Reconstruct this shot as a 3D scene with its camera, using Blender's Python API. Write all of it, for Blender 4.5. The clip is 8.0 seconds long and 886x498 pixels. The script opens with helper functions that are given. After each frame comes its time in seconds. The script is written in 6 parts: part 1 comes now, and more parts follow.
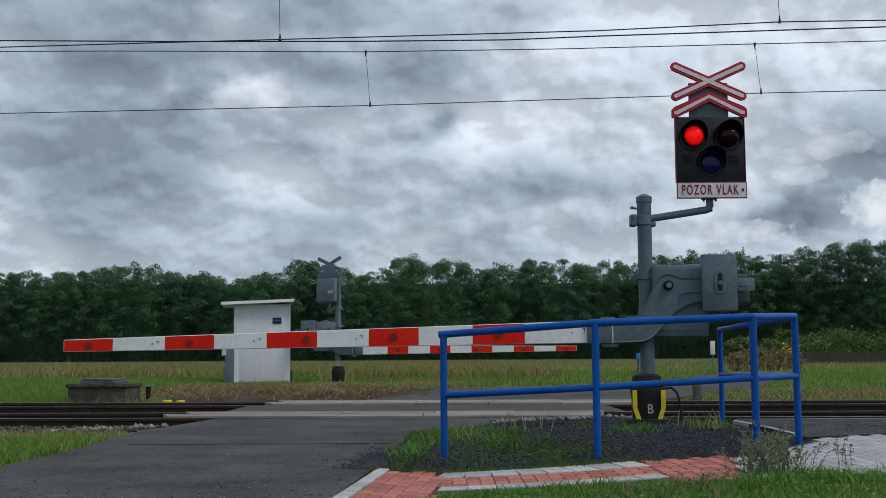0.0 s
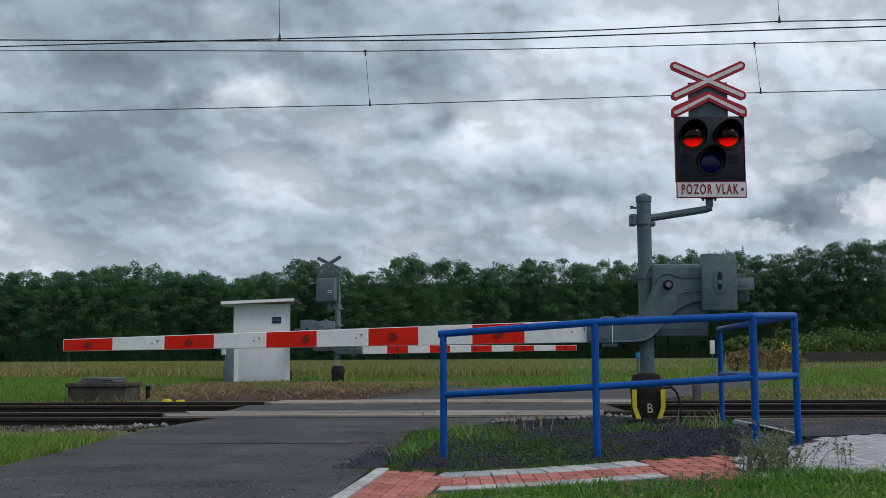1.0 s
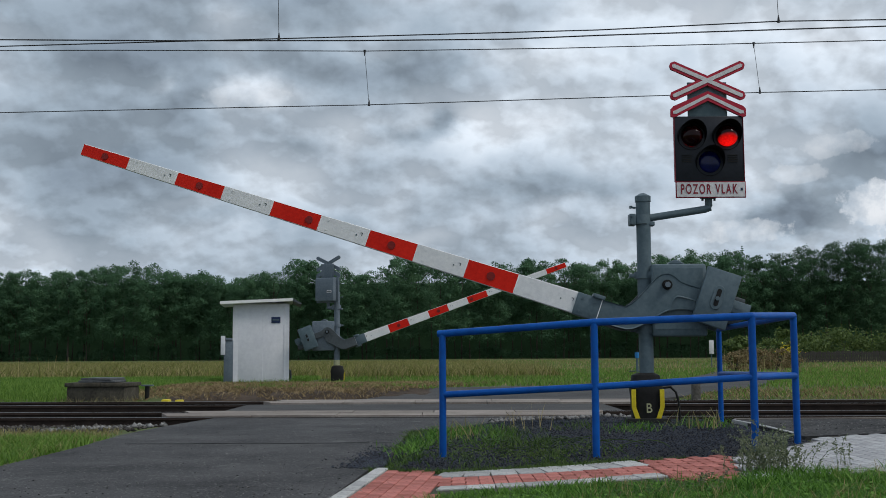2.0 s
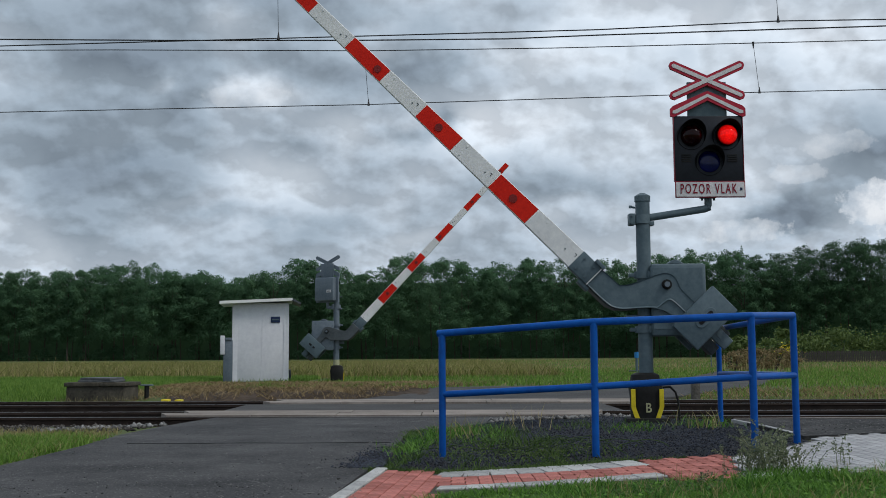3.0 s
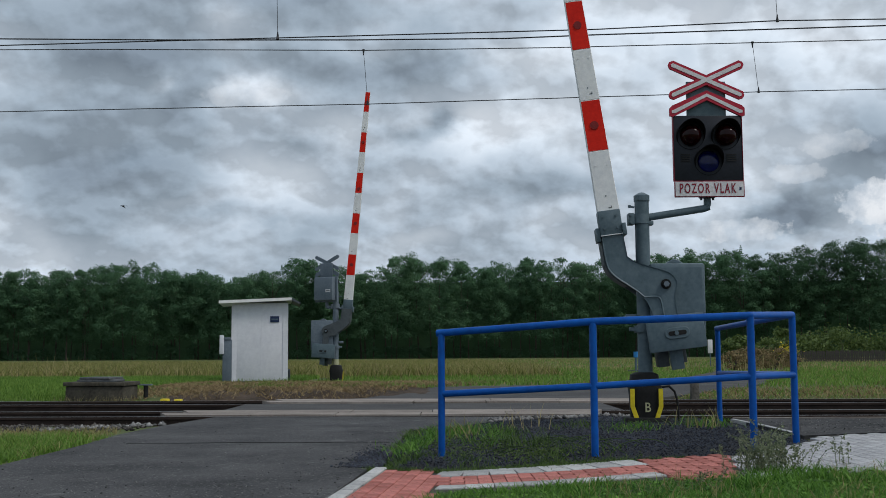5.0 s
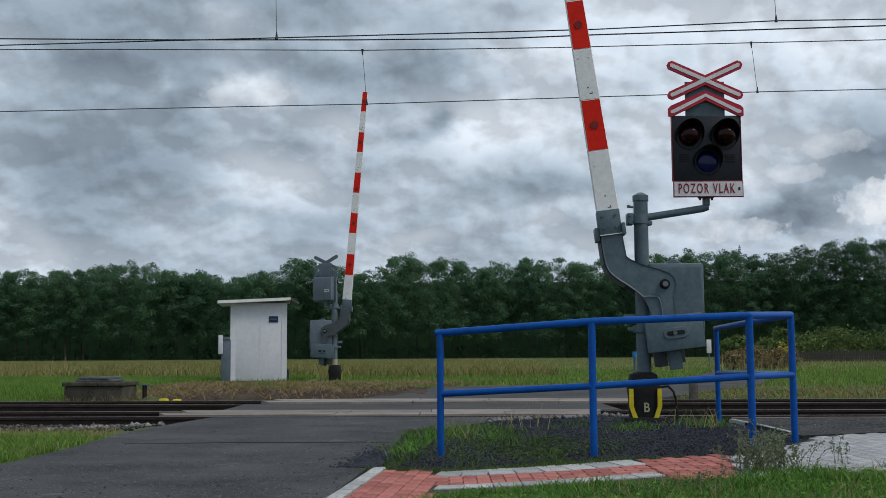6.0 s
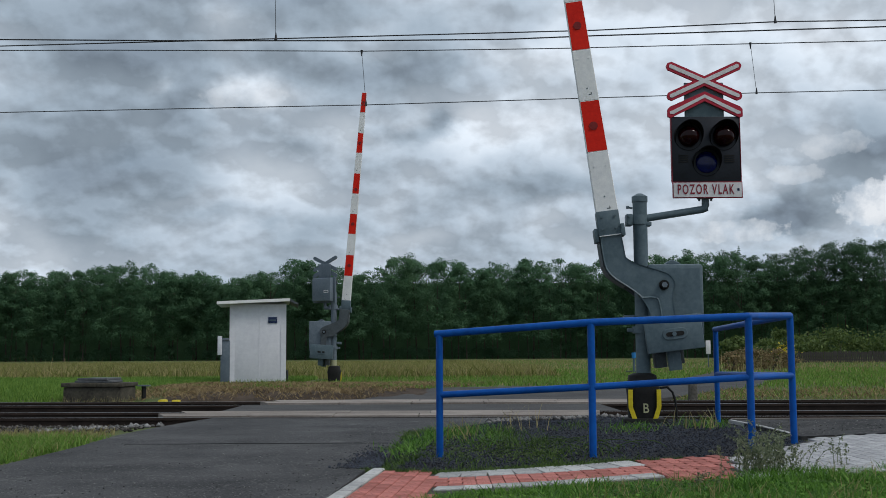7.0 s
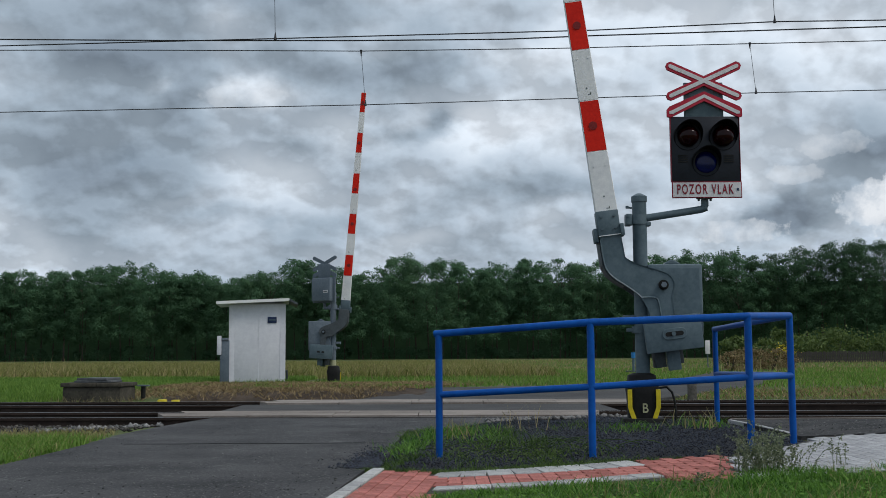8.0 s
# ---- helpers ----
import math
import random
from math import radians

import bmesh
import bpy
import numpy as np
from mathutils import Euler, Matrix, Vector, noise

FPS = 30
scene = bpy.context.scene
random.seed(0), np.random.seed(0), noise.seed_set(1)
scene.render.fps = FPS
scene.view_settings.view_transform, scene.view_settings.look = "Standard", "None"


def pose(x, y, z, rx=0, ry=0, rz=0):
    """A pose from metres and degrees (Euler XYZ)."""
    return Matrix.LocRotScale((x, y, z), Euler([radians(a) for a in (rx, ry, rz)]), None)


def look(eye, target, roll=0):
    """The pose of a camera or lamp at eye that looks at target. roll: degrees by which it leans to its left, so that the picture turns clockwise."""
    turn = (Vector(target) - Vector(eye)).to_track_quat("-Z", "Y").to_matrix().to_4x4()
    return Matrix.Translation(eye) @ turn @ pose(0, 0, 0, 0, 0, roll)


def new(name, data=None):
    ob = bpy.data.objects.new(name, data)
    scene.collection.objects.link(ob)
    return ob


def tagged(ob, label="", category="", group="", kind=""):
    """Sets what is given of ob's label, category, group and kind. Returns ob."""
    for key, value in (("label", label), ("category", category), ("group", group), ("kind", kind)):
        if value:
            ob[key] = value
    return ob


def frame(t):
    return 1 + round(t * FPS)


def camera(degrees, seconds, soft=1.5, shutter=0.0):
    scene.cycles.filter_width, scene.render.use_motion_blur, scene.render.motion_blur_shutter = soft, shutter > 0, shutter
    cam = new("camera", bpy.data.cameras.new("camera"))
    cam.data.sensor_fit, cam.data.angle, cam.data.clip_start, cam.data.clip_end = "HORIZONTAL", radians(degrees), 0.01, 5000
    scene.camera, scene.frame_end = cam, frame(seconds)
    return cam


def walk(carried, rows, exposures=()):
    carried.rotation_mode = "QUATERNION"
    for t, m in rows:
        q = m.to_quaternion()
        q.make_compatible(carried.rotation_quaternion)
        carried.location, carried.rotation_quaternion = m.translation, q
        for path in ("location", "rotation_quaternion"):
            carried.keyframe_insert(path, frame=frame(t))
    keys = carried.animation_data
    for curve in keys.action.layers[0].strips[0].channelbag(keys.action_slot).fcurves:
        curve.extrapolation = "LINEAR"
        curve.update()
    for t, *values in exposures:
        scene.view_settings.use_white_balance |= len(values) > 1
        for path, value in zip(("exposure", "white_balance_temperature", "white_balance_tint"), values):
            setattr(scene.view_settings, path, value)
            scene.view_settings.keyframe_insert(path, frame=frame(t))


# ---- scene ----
cam = camera(44.02, 8.0, soft=0.9)
EYE = (0, 0, 0.92)


def aim(t, right, down):
    """A row of the camera's path: a hand-held stand that drifts by hundredths of a degree."""
    return (t, look(EYE, (20 * right, 20, 0.92 + 20 * 0.09639 - 20 * down), -0.33))


walk(cam, [aim(0.0, 0.0, 0.0), aim(0.5, 0.0, 0.0003), aim(1.0, 0.0003, 0.0005), aim(1.5, 0.0007, 0.0006),
           aim(3.0, 0.0014, 0.0009), aim(3.5, 0.0016, 0.0013), aim(4.0, 0.0017, 0.0010), aim(4.5, 0.0018, 0.0012),
           aim(6.0, 0.0031, 0.0013), aim(6.5, 0.0036, 0.0005), aim(7.0, 0.0038, 0.0005), aim(7.5, 0.0041, 0.0006),
           aim(8.0, 0.0043, 0.0006)])

# ---- sky and sun ----
world = bpy.data.worlds.new("overcast_sky")
scene.world = world
world.use_nodes = True
SUN_EL, SUN_AZ = 50, 118


def nd(tree, kind, links=(), operation=None, data_type=None):
    """A node with its inputs given as values or as sockets."""
    n = tree.nodes.new(kind)
    if operation:
        n.operation = operation
    if data_type:
        n.data_type = data_type
    for key, value in dict(links).items():
        if isinstance(value, bpy.types.NodeSocket):
            tree.links.new(value, n.inputs[key])
        else:
            n.inputs[key].default_value = value
    return n


def ramp(tree, fac, stops, mode="LINEAR"):
    r = nd(tree, "ShaderNodeValToRGB", {0: fac})
    r.color_ramp.interpolation = mode
    el = r.color_ramp.elements
    while len(el) < len(stops):
        el.new(0.5)
    for e, (p, c) in zip(el, stops):
        e.position, e.color = p, (*c, 1) if len(c) == 3 else c
    return r.outputs[0]


def mathn(tree, op, a, b=0.0, c=0.0):
    return nd(tree, "ShaderNodeMath", {0: a, 1: b, 2: c}, operation=op).outputs[0]


# cloud masses: azimuth and elevation in degrees, half width, half height, thickness (+ dark, - bright)
MASSES = ((-17, 13, 9, 5, 0.05), (-20.5, 17.2, 6, 1.2, 0.08), (-16, 15.0, 5, 0.9, 0.10), (-12.9, 12.6, 1.3, 1.8, 0.11), (-18.5, 9.4, 5, 1.6, 0.14), (-7.5, 10.6, 1.7, 0.6, 0.08),
          (-9.8, 13.1, 2.2, 0.7, -0.20), (-14.5, 13.5, 0.8, 0.8, -0.10), (-3.5, 14.7, 4.5, 0.8, 0.13), (-5, 17.6, 6, 1.0, 0.08), (-11, 17.3, 1.6, 0.8, -0.10),
          (5.8, 15.3, 3.5, 1.1, -0.12), (0.3, 12.3, 1.0, 0.7, 0.22), (-1.4, 11.5, 1.4, 0.5, 0.12), (3.5, 11.6, 4, 1.5, -0.10), (-4, 11.6, 2.5, 1.0, -0.08),
          (6.2, 8.5, 3.2, 0.7, 0.10), (-10.5, 7.0, 4, 0.5, 0.07), (-5.4, 6.9, 4, 0.6, 0.04), (0, 6.5, 4, 0.6, -0.06), (-22, 6.3, 4, 0.8, -0.05),
          (20.5, 15.0, 3.5, 1.6, -0.07), (16.6, 8.9, 2, 0.8, -0.07), (17.4, 6.9, 1.5, 0.8, 0.34), (20.0, 8.4, 4, 1.6, 0.08), (22, 9.8, 1.2, 0.8, 0.15), (19.8, 10.4, 1.5, 0.7, -0.08),
          (15, 18.0, 5, 0.8, 0.04), (11, 12.0, 5, 3.0, -0.07), (19, 13, 5, 2.5, -0.03), (9, 7.0, 6, 1.0, -0.07))


def build_sky():
    t = world.node_tree
    t.nodes.clear()
    out = nd(t, "ShaderNodeOutputWorld")
    sky = nd(t, "ShaderNodeTexSky")
    sky.sky_type, sky.sun_disc = "NISHITA", False
    sky.sun_elevation, sky.sun_rotation = radians(SUN_EL), radians(SUN_AZ)
    blue = nd(t, "ShaderNodeVectorMath", {0: sky.outputs[0], 1: (0.09, 0.09, 0.09)}, operation="MULTIPLY").outputs[0]
    co = nd(t, "ShaderNodeTexCoord").outputs["Generated"]
    xyz = nd(t, "ShaderNodeSeparateXYZ", {0: co})
    x, y, z = xyz.outputs
    az = mathn(t, "MULTIPLY", mathn(t, "ARCTAN2", x, y), 57.2958)
    el = mathn(t, "MULTIPLY", mathn(t, "ARCSINE", z), 57.2958)
    # the cloud deck lies flat overhead, so it narrows towards the horizon
    far = mathn(t, "DIVIDE", 1.0, mathn(t, "ADD", mathn(t, "MAXIMUM", z, 0.0), 0.60))
    deck = nd(t, "ShaderNodeCombineXYZ", {0: mathn(t, "MULTIPLY", x, far), 1: mathn(t, "MULTIPLY", y, far), 2: 0.0}).outputs[0]

    def puff(scale, shift, detail=8, rough=0.5, space=deck, warp=0.0):
        """Fractal cloud noise, at a place of its own in the noise."""
        v = nd(t, "ShaderNodeVectorMath", {0: space, 1: shift}, operation="ADD").outputs[0]
        return nd(t, "ShaderNodeTexNoise", {"Vector": v, "Scale": scale, "Detail": detail, "Roughness": rough, "Distortion": warp})

    ws = nd(t, "ShaderNodeSeparateXYZ", {0: puff(7.5, (0, 0, 0), 6, 0.56).outputs["Color"]})
    bent_az = mathn(t, "MULTIPLY_ADD", mathn(t, "SUBTRACT", ws.outputs[0], 0.5), 5.5, az)
    bent_el = mathn(t, "MULTIPLY_ADD", mathn(t, "SUBTRACT", ws.outputs[1], 0.5), 3.0, el)

    def lobe(a, e, w, h, bent=True):
        da = mathn(t, "MULTIPLY", mathn(t, "SUBTRACT", bent_az if bent else az, a), 1 / w)
        de = mathn(t, "MULTIPLY", mathn(t, "SUBTRACT", bent_el if bent else el, e), 1 / h)
        return mathn(t, "EXPONENT", mathn(t, "MULTIPLY", mathn(t, "MULTIPLY_ADD", da, da, mathn(t, "MULTIPLY", de, de)), -1.0))

    mass = 0.0
    for a, e, w, h, k in MASSES:
        mass = mathn(t, "MULTIPLY_ADD", lobe(a, e, w, h), k, mass)
    # thickness of the deck, and the same a little towards the light: the difference models the lumps
    thick = puff(6.0, (3.1, 0.4, 1.7), 9, 0.46).outputs[0]
    lit = puff(6.0, (3.112, 0.378, 1.7), 9, 0.46).outputs[0]
    lumps = puff(18.0, (6.4, 2.2, 0.3), 7, 0.48).outputs[0]
    lumps_lit = puff(18.0, (6.406, 2.189, 0.3), 7, 0.48).outputs[0]
    base = mathn(t, "ADD", mathn(t, "MULTIPLY_ADD", thick, 0.62, 0.108), mathn(t, "MULTIPLY", mass, 1.25))
    base = mathn(t, "MULTIPLY_ADD", lumps, 0.17, base)
    cloud = ramp(t, base, [(0.30, (0.71, 0.775, 0.855)), (0.40, (0.585, 0.66, 0.745)), (0.50, (0.435, 0.51, 0.595)),
                           (0.60, (0.305, 0.375, 0.45)), (0.76, (0.20, 0.25, 0.31))])
    relief = mathn(t, "MULTIPLY_ADD", mathn(t, "SUBTRACT", thick, lit), 3.4, mathn(t, "MULTIPLY", mathn(t, "SUBTRACT", lumps, lumps_lit), 1.7))
    gain = mathn(t, "ADD", 1.0, nd(t, "ShaderNodeClamp", {0: relief, 1: -0.18, 2: 0.24}).outputs[0])
    cloud = nd(t, "ShaderNodeVectorMath", {0: cloud, "Scale": gain}, operation="SCALE").outputs[0]
    fine = puff(30.0, (1.2, 4.4, 2.9), 8, 0.6, space=co).outputs[0]
    # heaped bright tops with firm edges, their lower sides in grey
    for a, e, w, h, top in ((21.7, 7.3, 2.0, 1.25, 1.0), (23.5, 7.6, 1.6, 1.5, 1.0), (15.4, 6.1, 2.6, 0.7, 0.6), (-10.2, 13.2, 2.6, 0.6, 0.28), (20.3, 10.2, 2.2, 0.7, 0.4), (18.2, 8.8, 1.4, 0.5, 0.35)):
        r = mathn(t, "MULTIPLY_ADD", mathn(t, "SUBTRACT", fine, 0.5), 1.7, lobe(a, e, w, h, False))
        heap = ramp(t, r, [(0.40, (0, 0, 0)), (0.50, (0.6 * top,) * 3), (0.95, (top,) * 3)])
        tone = ramp(t, fine, [(0.36, (0.50, 0.57, 0.655)), (0.56, (0.80, 0.835, 0.88))])
        cloud = nd(t, "ShaderNodeMix", {0: heap, 6: cloud, 7: tone}, data_type="RGBA").outputs[2]
    gap = ramp(t, puff(2.4, (9.0, 3.0, 4.0), 8).outputs[0], [(0.62, (0, 0, 0)), (0.74, (1, 1, 1))])
    mix = nd(t, "ShaderNodeMix", {0: mathn(t, "MULTIPLY", gap, 0.35), 6: cloud, 7: blue}, data_type="RGBA").outputs[2]
    bg = nd(t, "ShaderNodeBackground", {0: mix, 1: 1.0})
    t.links.new(bg.outputs[0], out.inputs[0])


build_sky()
sun_data = bpy.data.lights.new("sun", "SUN")
sun_data.energy, sun_data.angle, sun_data.color = 1.5, radians(20), (1.0, 0.96, 0.9)
sun = new("sun", sun_data)
sun.matrix_world = look((0, 0, 0), (-math.sin(radians(SUN_AZ)) * math.cos(radians(SUN_EL)),
                                    -math.cos(radians(SUN_AZ)) * math.cos(radians(SUN_EL)), -math.sin(radians(SUN_EL))))


# ---- materials ----
def surface(name, low, high, rough=0.6, metal=0.0, grain=40.0, stain=3.0, bump=0.2, depth=0.004, spread=0.0, coat=0.0,
            island=False, wear=None, wear_at=0.66, sharp=0.14, leafy=0.0, spec=0.3, speck=None):
    """Paint, stone or leaf: a colour that wanders between low and high at two scales, with fine relief."""
    m = bpy.data.materials.new(name)
    m.use_nodes = True
    t = m.node_tree
    b = t.nodes["Principled BSDF"]
    co = nd(t, "ShaderNodeTexCoord").outputs["Object"]
    fine = nd(t, "ShaderNodeTexNoise", {"Vector": co, "Scale": grain, "Detail": 5, "Roughness": 0.65}).outputs[0]
    broad = nd(t, "ShaderNodeTexNoise", {"Vector": co, "Scale": stain, "Detail": 4, "Roughness": 0.6}).outputs[0]
    f = mathn(t, "ADD", mathn(t, "MULTIPLY", fine, 0.5), mathn(t, "MULTIPLY", broad, 0.5))
    if spread:
        if island:
            rnd = nd(t, "ShaderNodeNewGeometry").outputs["Random Per Island"]
        else:
            rnd = nd(t, "ShaderNodeObjectInfo").outputs["Random"]
        f = mathn(t, "ADD", f, mathn(t, "MULTIPLY", mathn(t, "SUBTRACT", rnd, 0.5), spread))
    col = ramp(t, f, [(0.5 - sharp, low), (0.5 + sharp, high)])
    if wear:
        spots = nd(t, "ShaderNodeTexNoise", {"Vector": co, "Scale": stain * 2.3, "Detail": 8, "Roughness": 0.75}).outputs[0]
        mask = ramp(t, spots, [(wear_at, (0, 0, 0)), (wear_at + 0.08, (1, 1, 1))])
        col = nd(t, "ShaderNodeMix", {0: mask, 6: col, 7: (*wear, 1)}, data_type="RGBA").outputs[2]
    if speck:
        scale, share, tint = speck
        v = nd(t, "ShaderNodeTexVoronoi", {"Vector": co, "Scale": scale})
        pick = mathn(t, "LESS_THAN", nd(t, "ShaderNodeSeparateXYZ", {0: v.outputs["Color"]}).outputs[0], share)
        near = mathn(t, "LESS_THAN", v.outputs["Distance"], 0.42)
        col = nd(t, "ShaderNodeMix", {0: mathn(t, "MULTIPLY", pick, near), 6: col, 7: (*tint, 1)}, data_type="RGBA").outputs[2]
    t.links.new(col, b.inputs["Base Color"])
    r = mathn(t, "ADD", rough - 0.08, mathn(t, "MULTIPLY", fine, 0.16))
    t.links.new(r, b.inputs["Roughness"])
    b.inputs["Metallic"].default_value = metal
    b.inputs["Specular IOR Level"].default_value = spec
    b.inputs["Coat Weight"].default_value = coat
    if bump:
        bp = nd(t, "ShaderNodeBump", {"Height": fine, "Strength": bump, "Distance": depth})
        t.links.new(bp.outputs[0], b.inputs["Normal"])
    if leafy:
        thin = nd(t, "ShaderNodeBsdfTranslucent", {0: col})
        mix = nd(t, "ShaderNodeMixShader", {0: leafy, 1: b.outputs[0], 2: thin.outputs[0]})
        t.links.new(mix.outputs[0], t.nodes["Material Output"].inputs[0])
    return m


ASPHALT = surface("asphalt", (0.024, 0.024, 0.026), (0.088, 0.087, 0.089), 0.85, grain=42, stain=0.9, bump=1.0, depth=0.016, sharp=0.11,
                  wear=(0.15, 0.148, 0.145), wear_at=0.60, speck=(48, 0.14, (0.15, 0.148, 0.145)))
FOOTWAY = surface("dark_footway_asphalt", (0.016, 0.016, 0.017), (0.058, 0.057, 0.058), 0.9, grain=24, stain=2.2, bump=0.8, depth=0.01, sharp=0.09, speck=(30, 0.10, (0.14, 0.135, 0.13)))
ASPHALT_OLD = surface("old_asphalt", (0.034, 0.033, 0.034), (0.080, 0.078, 0.077), 0.88, grain=60, stain=0.9, bump=0.6, depth=0.006)
PANEL = surface("crossing_panel", (0.15, 0.126, 0.108), (0.30, 0.262, 0.232), 0.8, grain=30, stain=1.5, bump=0.4, spread=0.15)
RAIL_HEAD = surface("worn_rail_steel", (0.22, 0.21, 0.21), (0.36, 0.35, 0.35), 0.35, 0.9, grain=40, stain=2)
RUST = surface("rusty_steel", (0.022, 0.016, 0.013), (0.055, 0.038, 0.03), 0.8, 0.2, grain=50, stain=4, bump=0.4)
BALLAST = surface("ballast_stone", (0.018, 0.016, 0.014), (0.115, 0.105, 0.096), 0.9, grain=25, stain=5, bump=0.5, spread=0.5, island=True)
BED = surface("ballast_bed", (0.02, 0.018, 0.016), (0.05, 0.045, 0.042), 0.95, grain=30, stain=3, bump=0.8, depth=0.03)
GRAVEL = surface("dark_gravel", (0.008, 0.009, 0.012), (0.04, 0.043, 0.052), 0.85, grain=45, stain=2, bump=1.0, depth=0.02, speck=(60, 0.12, (0.09, 0.09, 0.1)))
CHIP = surface("gravel_chip", (0.008, 0.010, 0.015), (0.056, 0.065, 0.090), 0.8, grain=60, stain=8, bump=0.3, spread=0.7, island=True)
RED_PAVER = surface("red_paver", (0.27, 0.085, 0.068), (0.50, 0.18, 0.15), 0.85, grain=60, stain=5, bump=0.5, spread=0.2, sharp=0.11, speck=(70, 0.08, (0.06, 0.03, 0.025)))
WHITE_PAVER = surface("white_paver", (0.27, 0.27, 0.27), (0.48, 0.48, 0.47), 0.85, grain=60, stain=5, bump=0.4, spread=0.2, sharp=0.11, speck=(60, 0.06, (0.1, 0.1, 0.1)))
GREY_PAVER = surface("grey_paver", (0.28, 0.28, 0.29), (0.46, 0.46, 0.47), 0.85, grain=60, stain=4, bump=0.4, spread=0.15, sharp=0.12, speck=(60, 0.06, (0.1, 0.1, 0.1)))
JOINT = surface("joint_sand", (0.03, 0.028, 0.025), (0.07, 0.065, 0.055), 0.95, grain=60, stain=5)
BLUE = surface("blue_paint", (0.0010, 0.058, 0.27), (0.0022, 0.092, 0.40), 0.42, grain=14, stain=3, bump=0.08, spec=0.18)
GREY = surface("grey_paint", (0.066, 0.102, 0.122), (0.118, 0.162, 0.186), 0.5, grain=22, stain=3, bump=0.1)
# dark grey fittings, and shade painted into the crank's rear arm and web
GREY_DARK = surface("dark_and_shaded_grey", (0.045, 0.055, 0.062), (0.085, 0.10, 0.11), 0.55, grain=22, stain=3, bump=0.1)
# paler and bluer than GREY; far barrier and signal, cabinet, small fittings
GREY_FAR = surface("pale_blue_grey_paint", (0.095, 0.125, 0.155), (0.16, 0.195, 0.23), 0.5, grain=18, stain=2, bump=0.1)
RED = surface("red_reflective_paint", (0.56, 0.011, 0.005), (0.74, 0.022, 0.009), 0.5, grain=30, stain=3, bump=0.08, spec=0.15)
RED_DARK = surface("dark_red_reflector", (0.16, 0.008, 0.006), (0.26, 0.015, 0.012), 0.35, grain=60, stain=5)
WHITE = surface("white_reflective_paint", (0.66, 0.67, 0.68), (0.84, 0.84, 0.83), 0.5, grain=24, stain=2.2, bump=0.08,
                wear=(0.34, 0.34, 0.32), wear_at=0.70)
SIGN_RED = surface("sign_red", (0.36, 0.010, 0.032), (0.48, 0.022, 0.05), 0.5, grain=30, stain=4)
SIGN_DEEP_RED = surface("sign_deep_red", (0.17, 0.008, 0.022), (0.27, 0.016, 0.035), 0.5, grain=30, stain=4)
SIGN_WHITE = surface("sign_white", (0.55, 0.54, 0.55), (0.74, 0.72, 0.72), 0.5, grain=30, stain=4)
BLACK = surface("black_enamel", (0.007, 0.009, 0.014), (0.015, 0.018, 0.028), 0.42, grain=30, stain=4)
BLACK_MATT = surface("black_rubber", (0.006, 0.006, 0.006), (0.018, 0.018, 0.018), 0.75, grain=30, stain=4)
YELLOW = surface("yellow_paint", (0.52, 0.40, 0.01), (0.72, 0.58, 0.03), 0.55, grain=30, stain=6)
SHED_WALL = surface("shed_white_paint", (0.60, 0.61, 0.66), (0.74, 0.75, 0.79), 0.6, grain=8, stain=1.2, bump=0.06)
SHED_ROOF = surface("shed_roof_edge", (0.70, 0.71, 0.72), (0.84, 0.84, 0.83), 0.6, grain=8, stain=1.2)
SLAB_GREY = surface("grey_slab", (0.06, 0.065, 0.07), (0.14, 0.15, 0.16), 0.8, grain=20, stain=3.0, bump=0.4)
MOSSY = surface("mossy_concrete", (0.022, 0.020, 0.015), (0.10, 0.090, 0.070), 0.92, grain=14, stain=3.0, bump=0.6, depth=0.012, wear=(0.05, 0.06, 0.025), wear_at=0.6)
CONCRETE = surface("weathered_concrete", (0.04, 0.037, 0.033), (0.15, 0.14, 0.125), 0.9, grain=16, stain=2.5, bump=0.5, depth=0.01)
BROKEN_STONE = surface("broken_pale_stone", (0.09, 0.09, 0.088), (0.30, 0.295, 0.29), 0.9, grain=25, stain=5, bump=0.5, spread=0.5, island=True)
PALE_STONE = surface("pale_stone", (0.05, 0.05, 0.05), (0.22, 0.215, 0.21), 0.9, grain=25, stain=5, bump=0.5, spread=0.5, island=True)
WIRE = surface("wire_metal", (0.03, 0.03, 0.032), (0.06, 0.06, 0.065), 0.5, 0.5, grain=30, stain=3)
WOOD = surface("grey_fence_wood", (0.03, 0.027, 0.025), (0.085, 0.076, 0.068), 0.85, grain=20, stain=3)
GRASS_SOIL = surface("turf", (0.05, 0.075, 0.02), (0.11, 0.13, 0.042), 0.95, grain=3.5, stain=0.25, bump=0.6, depth=0.05)
LAWN = surface("lawn_blade", (0.040, 0.125, 0.016), (0.165, 0.33, 0.052), 0.6, grain=6, stain=0.9, bump=0, spread=0.5, island=True, leafy=0.4, sharp=0.2)
GRASS = surface("grass_blade", (0.085, 0.18, 0.024), (0.21, 0.34, 0.065), 0.6, grain=6, stain=0.9, bump=0, spread=0.5, island=True, leafy=0.4, sharp=0.2)
DRY = surface("dry_grass_blade", (0.20, 0.175, 0.07), (0.44, 0.37, 0.18), 0.75, grain=6, stain=0.6, bump=0, spread=0.5, island=True, leafy=0.4, sharp=0.2)
MEADOW = surface("meadow_blade", (0.125, 0.145, 0.036), (0.29, 0.285, 0.09), 0.7, grain=6, stain=0.3, bump=0, spread=0.5, island=True, leafy=0.4, sharp=0.2)
SOIL = surface("brown_soil", (0.026, 0.018, 0.013), (0.090, 0.064, 0.045), 0.95, grain=9, stain=1.4, bump=0.8, depth=0.03)
